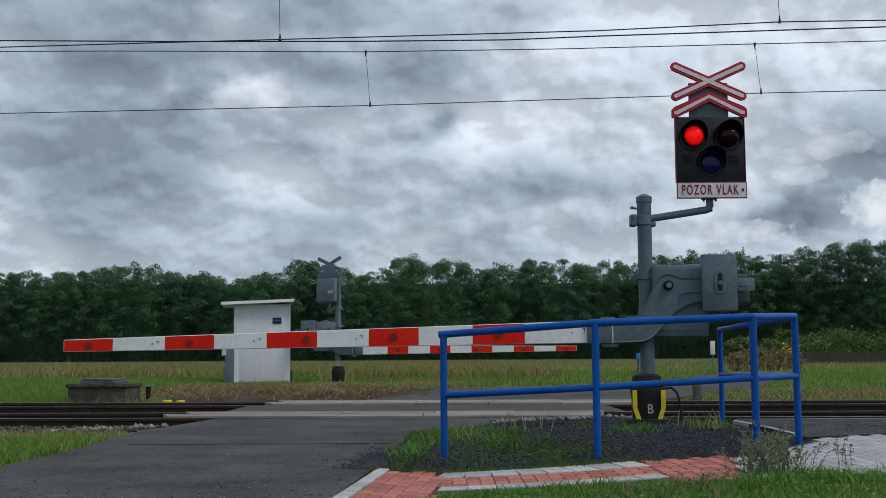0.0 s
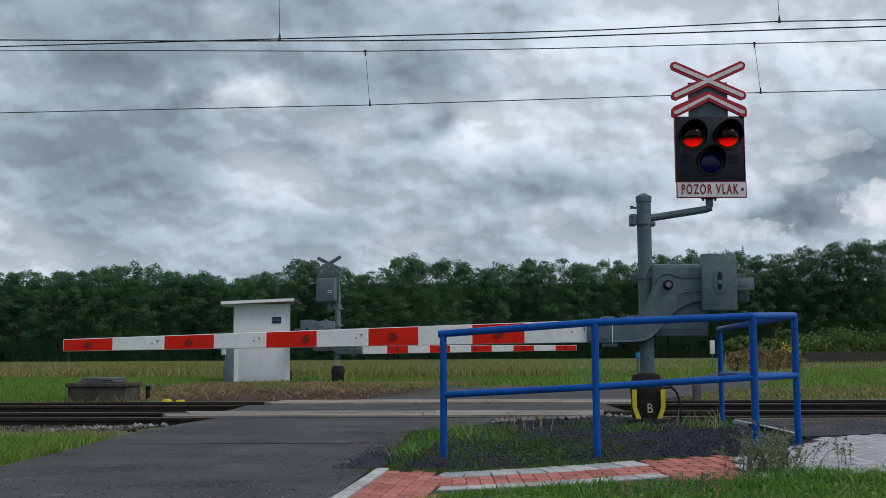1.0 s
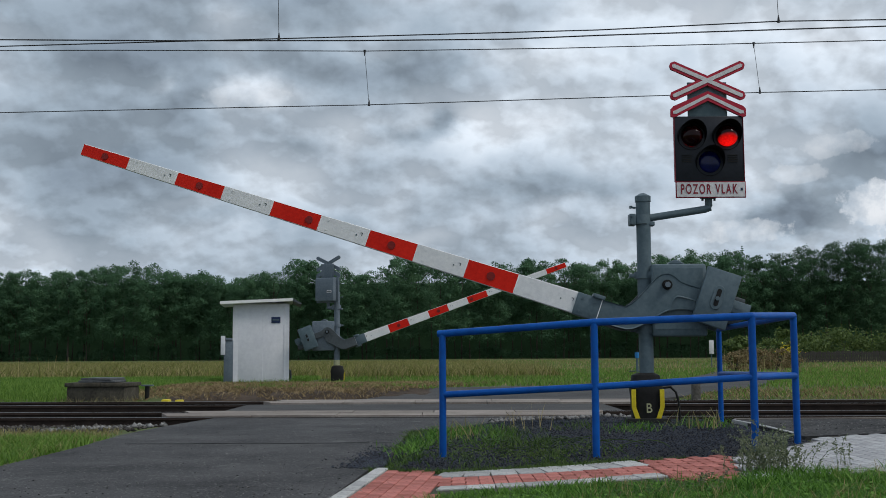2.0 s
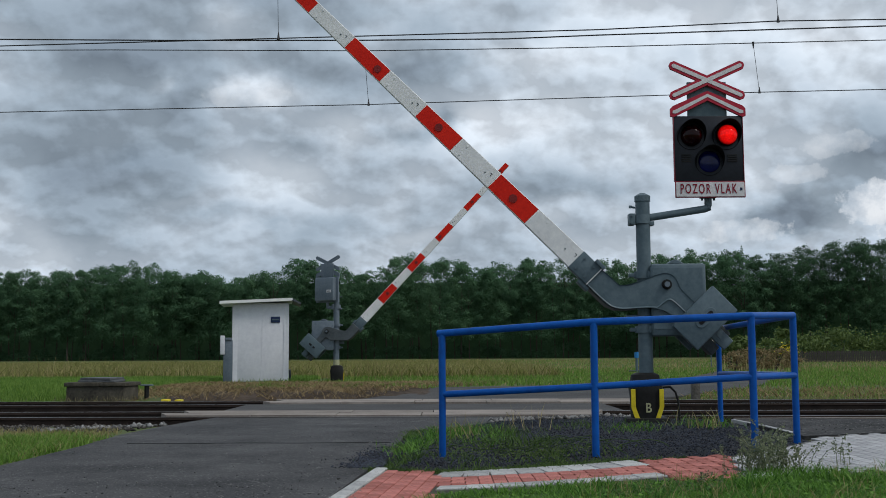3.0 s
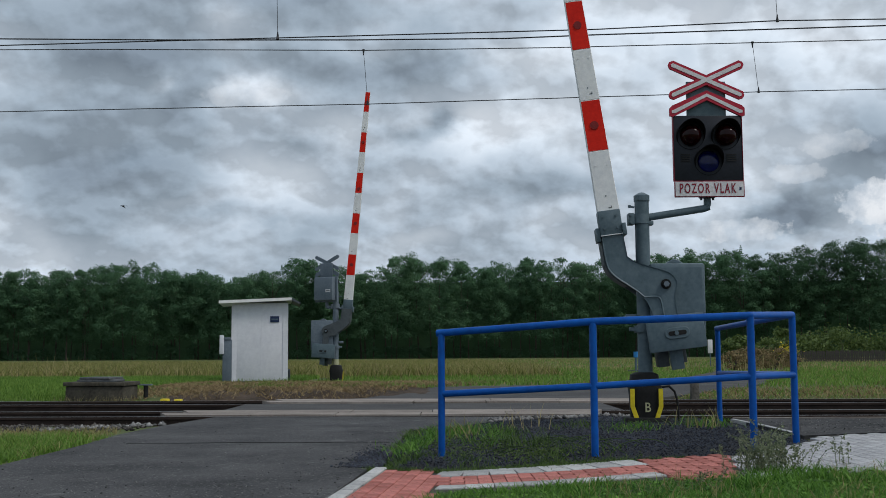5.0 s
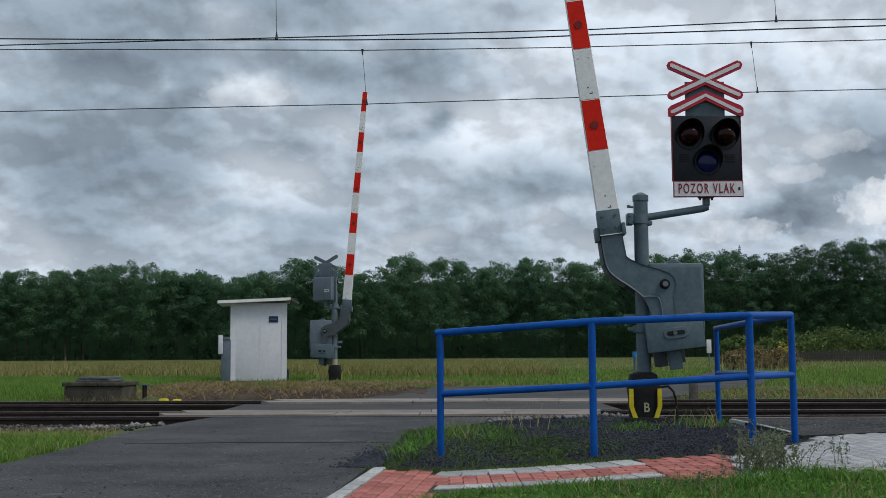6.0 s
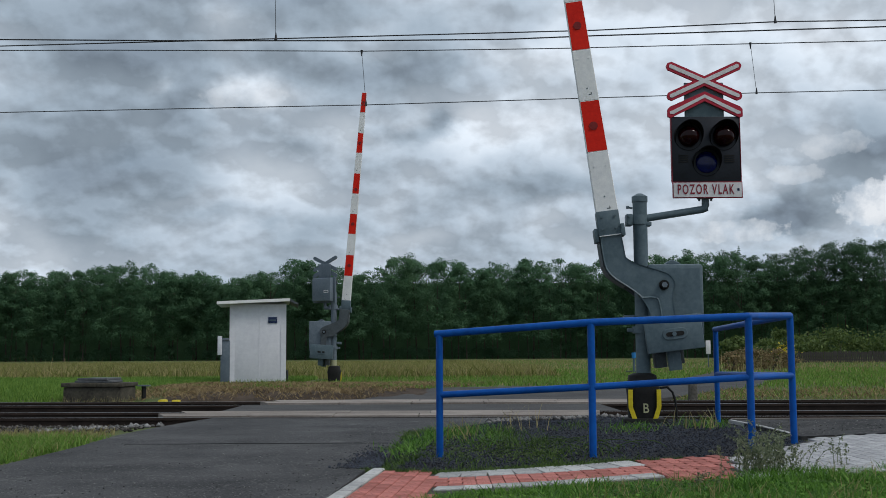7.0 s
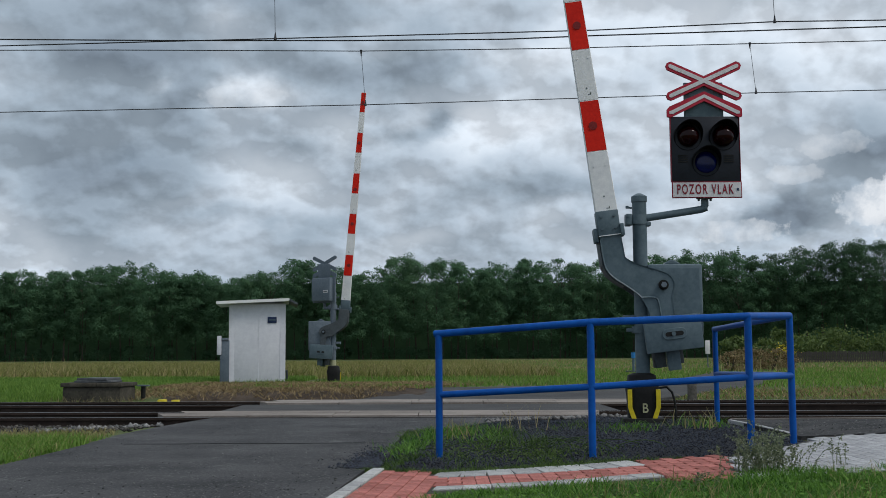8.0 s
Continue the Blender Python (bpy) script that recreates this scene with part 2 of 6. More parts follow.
HAY = surface("mown_hay", (0.15, 0.105, 0.055), (0.42, 0.32, 0.17), 0.85, grain=12, stain=1, bump=0, spread=0.6, island=True, leafy=0.4, sharp=0.2)
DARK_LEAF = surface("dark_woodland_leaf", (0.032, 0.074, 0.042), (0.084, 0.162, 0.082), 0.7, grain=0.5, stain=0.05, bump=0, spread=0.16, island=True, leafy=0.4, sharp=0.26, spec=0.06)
LEAF = surface("woodland_leaf", (0.055, 0.122, 0.068), (0.132, 0.245, 0.130), 0.7, grain=0.5, stain=0.05, bump=0, spread=0.16, island=True, leafy=0.5, sharp=0.26, spec=0.06)
BUSH = surface("bush_leaf", (0.065, 0.105, 0.028), (0.15, 0.21, 0.06), 0.65, grain=2, stain=0.4, bump=0, spread=0.5, island=True, leafy=0.4, sharp=0.2)
CREEP = surface("creeping_grass_blade", (0.038, 0.075, 0.016), (0.115, 0.19, 0.045), 0.65, grain=6, stain=0.9, bump=0, spread=0.6, island=True, leafy=0.4, sharp=0.2)
DOCK = surface("rusty_weed_leaf", (0.13, 0.10, 0.045), (0.30, 0.23, 0.12), 0.75, grain=4, stain=1.2, bump=0, spread=0.6, island=True, leafy=0.4, sharp=0.2)
WEED = surface("weed_leaf", (0.115, 0.15, 0.085), (0.30, 0.33, 0.20), 0.65, grain=6, stain=2, bump=0, spread=0.5, island=True, leafy=0.4, sharp=0.2)
BARK = surface("bark", (0.04, 0.034, 0.028), (0.13, 0.11, 0.09), 0.9, grain=8, stain=1, bump=0.5)
PALE_MARK = surface("faded_yellow_mark", (0.30, 0.30, 0.18), (0.48, 0.48, 0.30), 0.6)
SIGN_BLUE = surface("blue_plate", (0.01, 0.02, 0.06), (0.02, 0.04, 0.11), 0.5)
BRIGHT_BLUE = surface("bright_blue_enamel", (0.02, 0.16, 0.42), (0.03, 0.22, 0.52), 0.45)
HOOD = surface("matt_black_hood", (0.004, 0.004, 0.005), (0.010, 0.010, 0.012), 0.9, grain=30, stain=4, spec=0.12)
BLUE_LENS = surface("dark_blue_lens", (0.001, 0.003, 0.040), (0.002, 0.007, 0.085), 0.13, grain=60, stain=6)


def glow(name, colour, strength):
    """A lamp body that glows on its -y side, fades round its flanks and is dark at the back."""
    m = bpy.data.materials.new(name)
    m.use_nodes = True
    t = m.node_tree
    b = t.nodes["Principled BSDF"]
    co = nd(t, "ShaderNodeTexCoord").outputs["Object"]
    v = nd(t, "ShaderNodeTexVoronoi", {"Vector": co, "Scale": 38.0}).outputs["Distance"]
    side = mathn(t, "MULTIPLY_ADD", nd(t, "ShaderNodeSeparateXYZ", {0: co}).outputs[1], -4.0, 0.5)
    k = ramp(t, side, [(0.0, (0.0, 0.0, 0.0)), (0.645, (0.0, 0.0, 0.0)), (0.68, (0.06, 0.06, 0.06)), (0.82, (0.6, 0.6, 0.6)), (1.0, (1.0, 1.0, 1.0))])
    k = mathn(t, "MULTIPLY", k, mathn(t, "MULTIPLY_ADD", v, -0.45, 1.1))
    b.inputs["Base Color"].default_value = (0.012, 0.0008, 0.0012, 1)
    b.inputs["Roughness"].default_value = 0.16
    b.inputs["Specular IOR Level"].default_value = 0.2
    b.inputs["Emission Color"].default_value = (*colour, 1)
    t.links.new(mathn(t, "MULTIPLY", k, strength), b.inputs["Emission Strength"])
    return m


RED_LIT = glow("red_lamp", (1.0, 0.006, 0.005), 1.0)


# ---- mesh tools ----
def ground_thing(name, m=None):
    ob = new(name)
    ob.empty_display_size = 0.2
    if m is not None:
        ob.matrix_world = m
    return ob


def mesh_of(name, bm, mats, smooth=False):
    me = bpy.data.meshes.new(name)
    bmesh.ops.recalc_face_normals(bm, faces=bm.faces[:])
    bm.to_mesh(me)
    bm.free()
    for mt in (mats if isinstance(mats, (list, tuple)) else [mats]):
        me.materials.append(mt)
    if smooth:
        for p in me.polygons:
            p.use_smooth = True
        me.set_sharp_from_angle(angle=radians(35))
    return me


def part(name, bm, material, parent=None, label="", smooth=True):
    """Links a bmesh as one mesh object under a thing or under a part."""
    ob = new(name, mesh_of(name, bm, material, smooth))
    ob.parent = parent
    return tagged(ob, label) if label else ob


def box(bm, x0, x1, y0, y1, z0, z1, bevel=0.0, mat=0):
    m = Matrix.LocRotScale(((x0 + x1) / 2, (y0 + y1) / 2, (z0 + z1) / 2), None, (x1 - x0, y1 - y0, z1 - z0))
    vs = bmesh.ops.create_cube(bm, size=1, matrix=m)["verts"]
    fs = {f for v in vs for f in v.link_faces}
    for f in fs:
        f.material_index = mat
    if bevel:
        es = list({e for v in vs for e in v.link_edges})
        r = bmesh.ops.bevel(bm, geom=es, offset=bevel, segments=2, profile=0.5, affect="EDGES")
        for f in r["faces"]:
            f.material_index = mat
    return bm


def cyl(bm, p, q, r, r2=None, n=16, mat=0):
    p, q = Vector(p), Vector(q)
    d = q - p
    m = Matrix.Translation((p + q) / 2) @ d.to_track_quat("Z", "Y").to_matrix().to_4x4()
    vs = bmesh.ops.create_cone(bm, cap_ends=True, segments=n, radius1=r, radius2=r if r2 is None else r2, depth=d.length, matrix=m)["verts"]
    for f in {f for v in vs for f in v.link_faces}:
        f.material_index = mat
    return bm


def ball(bm, c, r, n=10, squash=(1, 1, 1)):
    bmesh.ops.create_uvsphere(bm, u_segments=n, v_segments=max(6, n // 2), radius=r,
                              matrix=Matrix.LocRotScale(c, None, squash))
    return bm


def pipe(bm, pts, r, n=12):
    """A bent pipe through the points, with mitred bends and closed ends."""
    pts = [Vector(p) for p in pts]
    rings = []
    for i, p in enumerate(pts):
        a = (p - pts[i - 1]).normalized() if i else (pts[1] - p).normalized()
        b = (pts[i + 1] - p).normalized() if i + 1 < len(pts) else a
        d = (a + b).normalized()
        k = 1 / max(0.5, d.dot(a))
        s = d.cross(Vector((0.13, 0.31, 0.94))).normalized()
        u = s.cross(d).normalized()
        rings.append([bm.verts.new(p + (s * math.cos(w) + u * math.sin(w)) * r * (k if 0 < i < len(pts) - 1 else 1))
                      for w in [2 * math.pi * j / n for j in range(n)]])
    for a, b in zip(rings, rings[1:]):
        for j in range(n):
            bm.faces.new((a[j], a[(j + 1) % n], b[(j + 1) % n], b[j]))
    bm.faces.new(rings[0]), bm.faces.new(rings[-1])
    return bm


def plate(bm, outline, y0, y1, bevel=0.0, mat=0):
    """A plate cut to an outline in x and z, from y0 to y1."""
    vs = [bm.verts.new((x, y0, z)) for x, z in outline]
    f = bm.faces.new(vs)
    f.material_index = mat
    r = bmesh.ops.extrude_face_region(bm, geom=[f])
    up = [g for g in r["geom"] if isinstance(g, bmesh.types.BMVert)]
    bmesh.ops.translate(bm, verts=up, vec=(0, y1 - y0, 0))
    fs = {g for v in vs + up for g in v.link_faces}
    for g in fs:
        g.material_index = mat
    if bevel:
        es = [e for e in {e for v in vs + up for e in v.link_edges} if abs(e.verts[0].co.y - e.verts[1].co.y) < 1e-6]
        bmesh.ops.bevel(bm, geom=es, offset=bevel, segments=1, affect="EDGES")
    return bm


def slab(bm, outline, z0, z1):
    """A flat slab with an outline in x and y."""
    vs = [bm.verts.new((x, y, z0)) for x, y in outline]
    f = bm.faces.new(vs)
    r = bmesh.ops.extrude_face_region(bm, geom=[f])
    up = [g for g in r["geom"] if isinstance(g, bmesh.types.BMVert)]
    bmesh.ops.translate(bm, verts=up, vec=(0, 0, z1 - z0))
    return bm


def from_arrays(name, verts, faces, material, kind="", smooth=False):
    me = bpy.data.meshes.new(name)
    nv, nf = len(verts), len(faces)
    k = faces.shape[1]
    me.vertices.add(nv)
    me.vertices.foreach_set("co", np.asarray(verts, dtype=np.float32).ravel())
    me.loops.add(nf * k)
    me.loops.foreach_set("vertex_index", np.asarray(faces, dtype=np.int32).ravel())
    me.polygons.add(nf)
    me.polygons.foreach_set("loop_start", np.arange(0, nf * k, k, dtype=np.int32))
    me.polygons.foreach_set("loop_total", np.full(nf, k, dtype=np.int32))
    me.update(calc_edges=True)
    me.materials.append(material)
    if smooth:
        me.polygons.foreach_set("use_smooth", np.ones(nf, dtype=bool))
    return new(name, me)


rng = np.random.default_rng(7)
TRACK_TURN = -0.06     # the rails drift nearer by this much for each metre to the right
NEAR_TRACK, FAR_TRACK = 17.05, 21.05


def smooth01(a, b, v):
    u = np.clip((v - a) / (b - a), 0, 1)
    return u * u * (3 - 2 * u)


def path_z(x):
    return 0.04 * np.clip(x, 0, 4.5)


def ground_z(x, y):
    """Height of the soil: level at the road, sunk at the track bed, a low bank beyond, flat fields after that."""
    s = y - TRACK_TURN * x
    z = -0.04 + 0.0 * x
    z = z + path_z(x) * (1 - smooth01(12.3, 13.6, s))
    z = z - 0.17 * smooth01(14.7, 15.5, s) * (1 - smooth01(22.4, 23.6, s)) 
    z = z + 0.16 * smooth01(22.8, 26.5, s) * (1 - smooth01(45, 70, s))
    return z


def heap_z(x, y):
    """Height of the low heap of soil and mown hay on the far bank, over the soil's own height."""
    s = y - TRACK_TURN * x
    edge = smooth01(-6.4, -4.6, x) * (1 - smooth01(-1.3, 0.3, x)) * smooth01(23.0, 23.9, s) * (1 - smooth01(24.6, 27.5, s))
    lump = 0.62 + 0.22 * np.sin(2.1 * x + 0.6) * np.sin(1.7 * s) + 0.16 * np.sin(5.3 * x + 2.2 * s)
    return 0.14 * edge * lump - 0.02 * (1 - np.minimum(1, edge * 5))


# ---- ground, road and tracks ----
def build_ground():
    def lines(knots):
        out = []
        for (a, b, n) in knots:
            out.extend(np.linspace(a, b, n, endpoint=False))
        return np.array(out + [knots[-1][1]])
    xs = lines([(-3000, -300, 6), (-300, -60, 12), (-60, -12, 24), (-12, 12, 96), (12, 60, 24), (60, 300, 12), (300, 3000, 6)])
    ys = lines([(-3000, -100, 5), (-100, 4, 10), (4, 26, 100), (26, 70, 44), (70, 300, 20), (300, 3000, 8)])
    gx, gy = np.meshgrid(xs, ys)
    gz = ground_z(gx, gy)
    n, m = gx.shape
    idx = np.arange(n * m).reshape(n, m)
    faces = np.stack([idx[:-1, :-1], idx[:-1, 1:], idx[1:, 1:], idx[1:, :-1]], -1).reshape(-1, 4)
    ob = from_arrays("ground", np.stack([gx, gy, gz], -1).reshape(-1, 3), faces, GRASS_SOIL, smooth=True)
    tagged(ob, "flat green turf of the fields beside the railway", "ground", kind="structure")


def strip(name, edge_l, edge_r, z, material, label, category, thick=0.1):
    """A paved sheet between two edges that run away from the viewer."""
    bm = bmesh.new()
    slab(bm, list(edge_l) + list(reversed(edge_r)), z - thick, z)
    ob = new(name, mesh_of(name, bm, material))
    return tagged(ob, label, category, kind="structure")


def track_line(x, c):
    return c + TRACK_TURN * x


def build_road():
    left = [(-3.9, -30), (-3.74, 9.3), (-3.70, 11.3), (-3.76, 13.0), (-3.66, 14.3), (-3.48, 15.6), (-3.35, 16.33)]
    right = [(-2.2, -30), (-0.80, 6.4), (-0.60, 8.9), (-0.50, 9.6), (-0.46, 11.4), (-0.4, 13.2), (0.2, 14.0), (1.15, 15.0), (2.25, 15.6), (2.25, 15.95)]
    strip("road", left, right, 0.0, ASPHALT, "worn dark grey asphalt road leading over the rails", "road", 0.3)

    def row(c, off, xl, xr):
        return [(xl, track_line(xl, c + off[0])), (xl, track_line(xl, c + off[1])), (xr, track_line(xr, c + off[1])), (xr, track_line(xr, c + off[0]))]
    for nm, c, o, xl, xr in (("road_between_tracks", 19.05, (-1.2, 1.2), -3.6, 2.9),):
        bm = bmesh.new()
        slab(bm, row(c, o, xl, xr), -0.3, 0.006)
        tagged(new(nm, mesh_of(nm, bm, ASPHALT_OLD)), "patched asphalt between the rails", "road", kind="structure")
    far_l = [(-2.9, 21.98), (-1.6, 23), (-0.1, 26), (4.1, 27.5), (6.5, 31), (9.6, 40), (14, 55)]
    far_r = [(3.75, 21.62), (4.2, 22), (5.2, 23.5), (7.5, 26), (9.0, 30), (12.5, 40), (17, 55)]
    bm = bmesh.new()
    vs = []
    for (a, b), (c, e) in zip(far_l, far_r):
        vs.append((bm.verts.new((a, b, max(0.0, float(ground_z(a, b)) + 0.02))), bm.verts.new((c, e, max(0.0, float(ground_z(c, e)) + 0.02)))))
    for (a, b), (c, e) in zip(vs, vs[1:]):
        bm.faces.new((a, b, e, c))
    r = bmesh.ops.extrude_face_region(bm, geom=bm.faces[:])
    bmesh.ops.translate(bm, verts=[g for g in r["geom"] if isinstance(g, bmesh.types.BMVert)], vec=(0, 0, -0.25))
    tagged(new("road_far", mesh_of("road_far", bm, ASPHALT_OLD)), "grey asphalt road going on beyond the rails", "road", kind="structure")
    # a crack in the asphalt: its dark gap is a thin black strip on top
    bm = bmesh.new()
    pts = [(-3.3, 11.62), (-2.7, 11.58), (-2.1, 11.63), (-1.5, 11.56), (-0.9, 11.60), (-0.55, 11.55)]
    for (xa, ya), (xb, yb) in zip(pts, pts[1:]):
        slab(bm, [(xa, ya - 0.016), (xb, yb - 0.016), (xb, yb + 0.016), (xa, ya + 0.016)], -0.02, 0.004)
    tagged(new("crack_strip", mesh_of("crack_strip", bm, BLACK_MATT)), "thin black strip laid in place of a crack across the road", "seam", kind="structure")
    # asphalt footway between the gravel bed and the track, with a thin kerb
    bm = bmesh.new()
    slope_slab(bm, [(3.38, 10.35), (4.5, 10.35), (30, 8.6), (30, 10.9), (4.5, 12.2), (3.38, 12.95)], 0.0)
    tagged(new("footway", mesh_of("footway", bm, FOOTWAY)), "grey asphalt footway beside the track", "footway", kind="structure")
    bm = bmesh.new()
    slope_slab(bm, [(3.385, 10.75), (3.425, 10.75), (3.44, 11.7), (3.40, 12.9), (3.36, 12.88), (3.40, 11.7)], 0.006)
    tagged(new("kerb", mesh_of("kerb", bm, GREY_PAVER)), "thin pale kerb along the gravel", "kerb", kind="structure")
    bm = bmesh.new()
    slope_slab(bm, [(3.42, 12.93), (4.5, 12.2), (30, 10.9), (30, 10.98), (4.5, 12.28), (3.42, 13.01)], 0.012)
    tagged(new("footway_kerb", mesh_of("footway_kerb", bm, PANEL)), "low weathered kerb between footway and track", "kerb", kind="structure")


def slope_slab(bm, outline, off, thick=0.15):
    """A slab whose top follows the slope of the footpath."""
    vs = [bm.verts.new((x, y, float(path_z(np.float64(x))) + off)) for x, y in outline]
    f = bm.faces.new(vs)
    r = bmesh.ops.extrude_face_region(bm, geom=[f])
    bmesh.ops.translate(bm, verts=[g for g in r["geom"] if isinstance(g, bmesh.types.BMVert)], vec=(0, 0, -thick))
    bmesh.ops.triangulate(bm, faces=[g for g in bm.faces if len(g.verts) > 4])


def build_track(name, c):
    thing = ground_thing(name)
    tagged(thing, "railway track of dark steel rails on ballast", "track", kind="structure")
    for o in (-0.7525, 0.7525):
        prof = [(-0.036, 0.0), (-0.036, -0.04), (-0.009, -0.055), (-0.009, -0.145), (-0.072, -0.16), (-0.072, -0.172),
                (0.072, -0.172), (0.072, -0.16), (0.009, -0.145), (0.009, -0.055), (0.036, -0.04), (0.036, 0.0)]
        bm = bmesh.new()
        ends = []
        for x in (-70, 70):
            ends.append([bm.verts.new((x, track_line(x, c + o) + a, z)) for a, z in prof])
        n = len(prof)
        for i in range(n):
            f = bm.faces.new((ends[0][i], ends[0][(i + 1) % n], ends[1][(i + 1) % n], ends[1][i]))
            f.material_index = 1 if i == n - 1 else 0
        bm.faces.new(ends[0]), bm.faces.new(ends[1])
        part("rail", bm, [RUST, RAIL_HEAD], thing, smooth=False)
    sl = bmesh.new()
    box(sl, -0.13, 0.13, -1.3, 1.3, -0.36, -0.176, 0.02)
    me = mesh_of("sleeper", sl, CONCRETE)
    cl = bmesh.new()
    for o in (-0.7525, 0.7525):
        for s in (-0.11, 0.11):
            box(cl, -0.06, 0.06, o + s - 0.03, o + s + 0.03, -0.18, -0.13, 0.008)
    mc = mesh_of("rail_clip", cl, RUST)
    for i in range(-40, 41):
        x = i * 0.6
        if -3.6 < x < 2.2:
            continue
        ob = new("sleeper", me)
        ob.parent, ob.matrix_basis = thing, pose(x, track_line(x, c), 0, rz=math.degrees(math.atan(TRACK_TURN)))
        k = new("rail_clip", mc)
        k.parent, k.matrix_basis = thing, ob.matrix_basis
    return thing


def build_panels():
    """Concrete strips beside the rails of the level crossing."""
    th = ground_thing("crossing_deck")
    tagged(th, "pale concrete panels laid between the crossing rails", "crossing deck", kind="structure")
    for c, o0, o1, xl, xr in ((NEAR_TRACK, -0.70, -0.02, -4.15, 2.25), (NEAR_TRACK, -0.01, 0.67, -3.95, 2.4), (FAR_TRACK, -0.70, -0.02, -3.2, 3.5), (FAR_TRACK, -0.01, 0.67, -3.05, 3.6)):
        xs = np.linspace(xl, xr, 6)
        for i, (a, b) in enumerate(zip(xs[:-1] + 0.008, xs[1:] - 0.008)):
            bm = bmesh.new()
            a2 = a - (0.25 if i == 0 else 0)
            b2 = b + (0.15 if i == 4 else 0)
            slab(bm, [(a, track_line(a, c + o0)), (a2, track_line(a2, c + o1)), (b2, track_line(b2, c + o1)), (b, track_line(b, c + o0))], -0.17, (0.022 if c == NEAR_TRACK else 0.034) + 0.003 * (i % 2))
            part("panel", bm, PANEL, th)


def build_bed():
    """The ballast bed under both tracks, and loose stones on its shoulders."""
    xs = np.concatenate([np.linspace(-70, -12, 30), np.linspace(-11.5, 11.5, 93), np.linspace(12, 70, 30)])
    off = np.array([15.0, 15.35, 15.6, 16.2, 17.05, 18.2, 19.05, 19.9, 21.05, 22.2, 22.7, 23.1])
    hz = np.array([-0.30, -0.19, -0.17, -0.185, -0.19, -0.19, -0.2, -0.19, -0.19, -0.18, -0.19, -0.30])
    gx, go = np.meshgrid(xs, off)
    gy = go + TRACK_TURN * gx
    gz = np.repeat(hz[:, None], len(xs), 1)
    n, m = gx.shape
    idx = np.arange(n * m).reshape(n, m)
    faces = np.stack([idx[:-1, :-1], idx[:-1, 1:], idx[1:, 1:], idx[1:, :-1]], -1).reshape(-1, 4)
    ob = from_arrays("ballast_bed", np.stack([gx, gy, gz], -1).reshape(-1, 3), faces, BED, smooth=True)
    tagged(ob, "dark oily ballast bed under both tracks", "ballast", kind="structure")


def stones(name, centres, sizes, material, label, category):
    """Loose stones, each a small irregular octahedron, in one mesh."""
    n = len(centres)
    base = np.array([(1, 0, 0), (-1, 0, 0), (0, 1, 0), (0, -1, 0), (0, 0, 1), (0, 0, -1)], float)
    tri = np.array([(0, 2, 4), (2, 1, 4), (1, 3, 4), (3, 0, 4), (2, 0, 5), (1, 2, 5), (3, 1, 5), (0, 3, 5)])
    v = base[None] * rng.uniform(0.55, 1.25, (n, 6, 1)) + rng.normal(0, 0.12, (n, 6, 3))
    a = rng.uniform(0, 2 * np.pi, n)
    c, s = np.cos(a), np.sin(a)
    x, y = v[:, :, 0] * c[:, None] - v[:, :, 1] * s[:, None], v[:, :, 0] * s[:, None] + v[:, :, 1] * c[:, None]
    v = np.stack([x, y, v[:, :, 2] * 0.75], -1) * np.asarray(sizes)[:, None, None] + np.asarray(centres)[:, None, :]
    f = tri[None] + 6 * np.arange(n)[:, None, None]
    ob = from_arrays(name, v.reshape(-1, 3), f.reshape(-1, 3), material)
    return tagged(ob, label, category, kind="stuff")


def build_heap():
    gx, gs = np.meshgrid(np.linspace(-6.5, 0.4, 140), np.linspace(22.95, 29.6, 90))
    gy = gs + TRACK_TURN * gx
    bumps = np.array([noise.noise((a * 3.0, b * 3.0, 2.2)) + 0.6 * noise.noise((a * 8.0, b * 8.0, 5.1)) for a, b in zip(gx.ravel(), gy.ravel())]).reshape(gx.shape)
    h = heap_z(gx, gy)
    gz = ground_z(gx, gy) + h + 0.025 * bumps * smooth01(0.0, 0.05, h)
    idx = np.arange(gx.size).reshape(gx.shape)
    faces = np.stack([idx[:-1, :-1], idx[:-1, 1:], idx[1:, 1:], idx[1:, :-1]], -1).reshape(-1, 4)
    ob = from_arrays("soil_heap", np.stack([gx, gy, gz], -1).reshape(-1, 3), faces, SOIL, smooth=True)
    tagged(ob, "low heap of dark brown soil under mown hay", "soil", kind="structure")


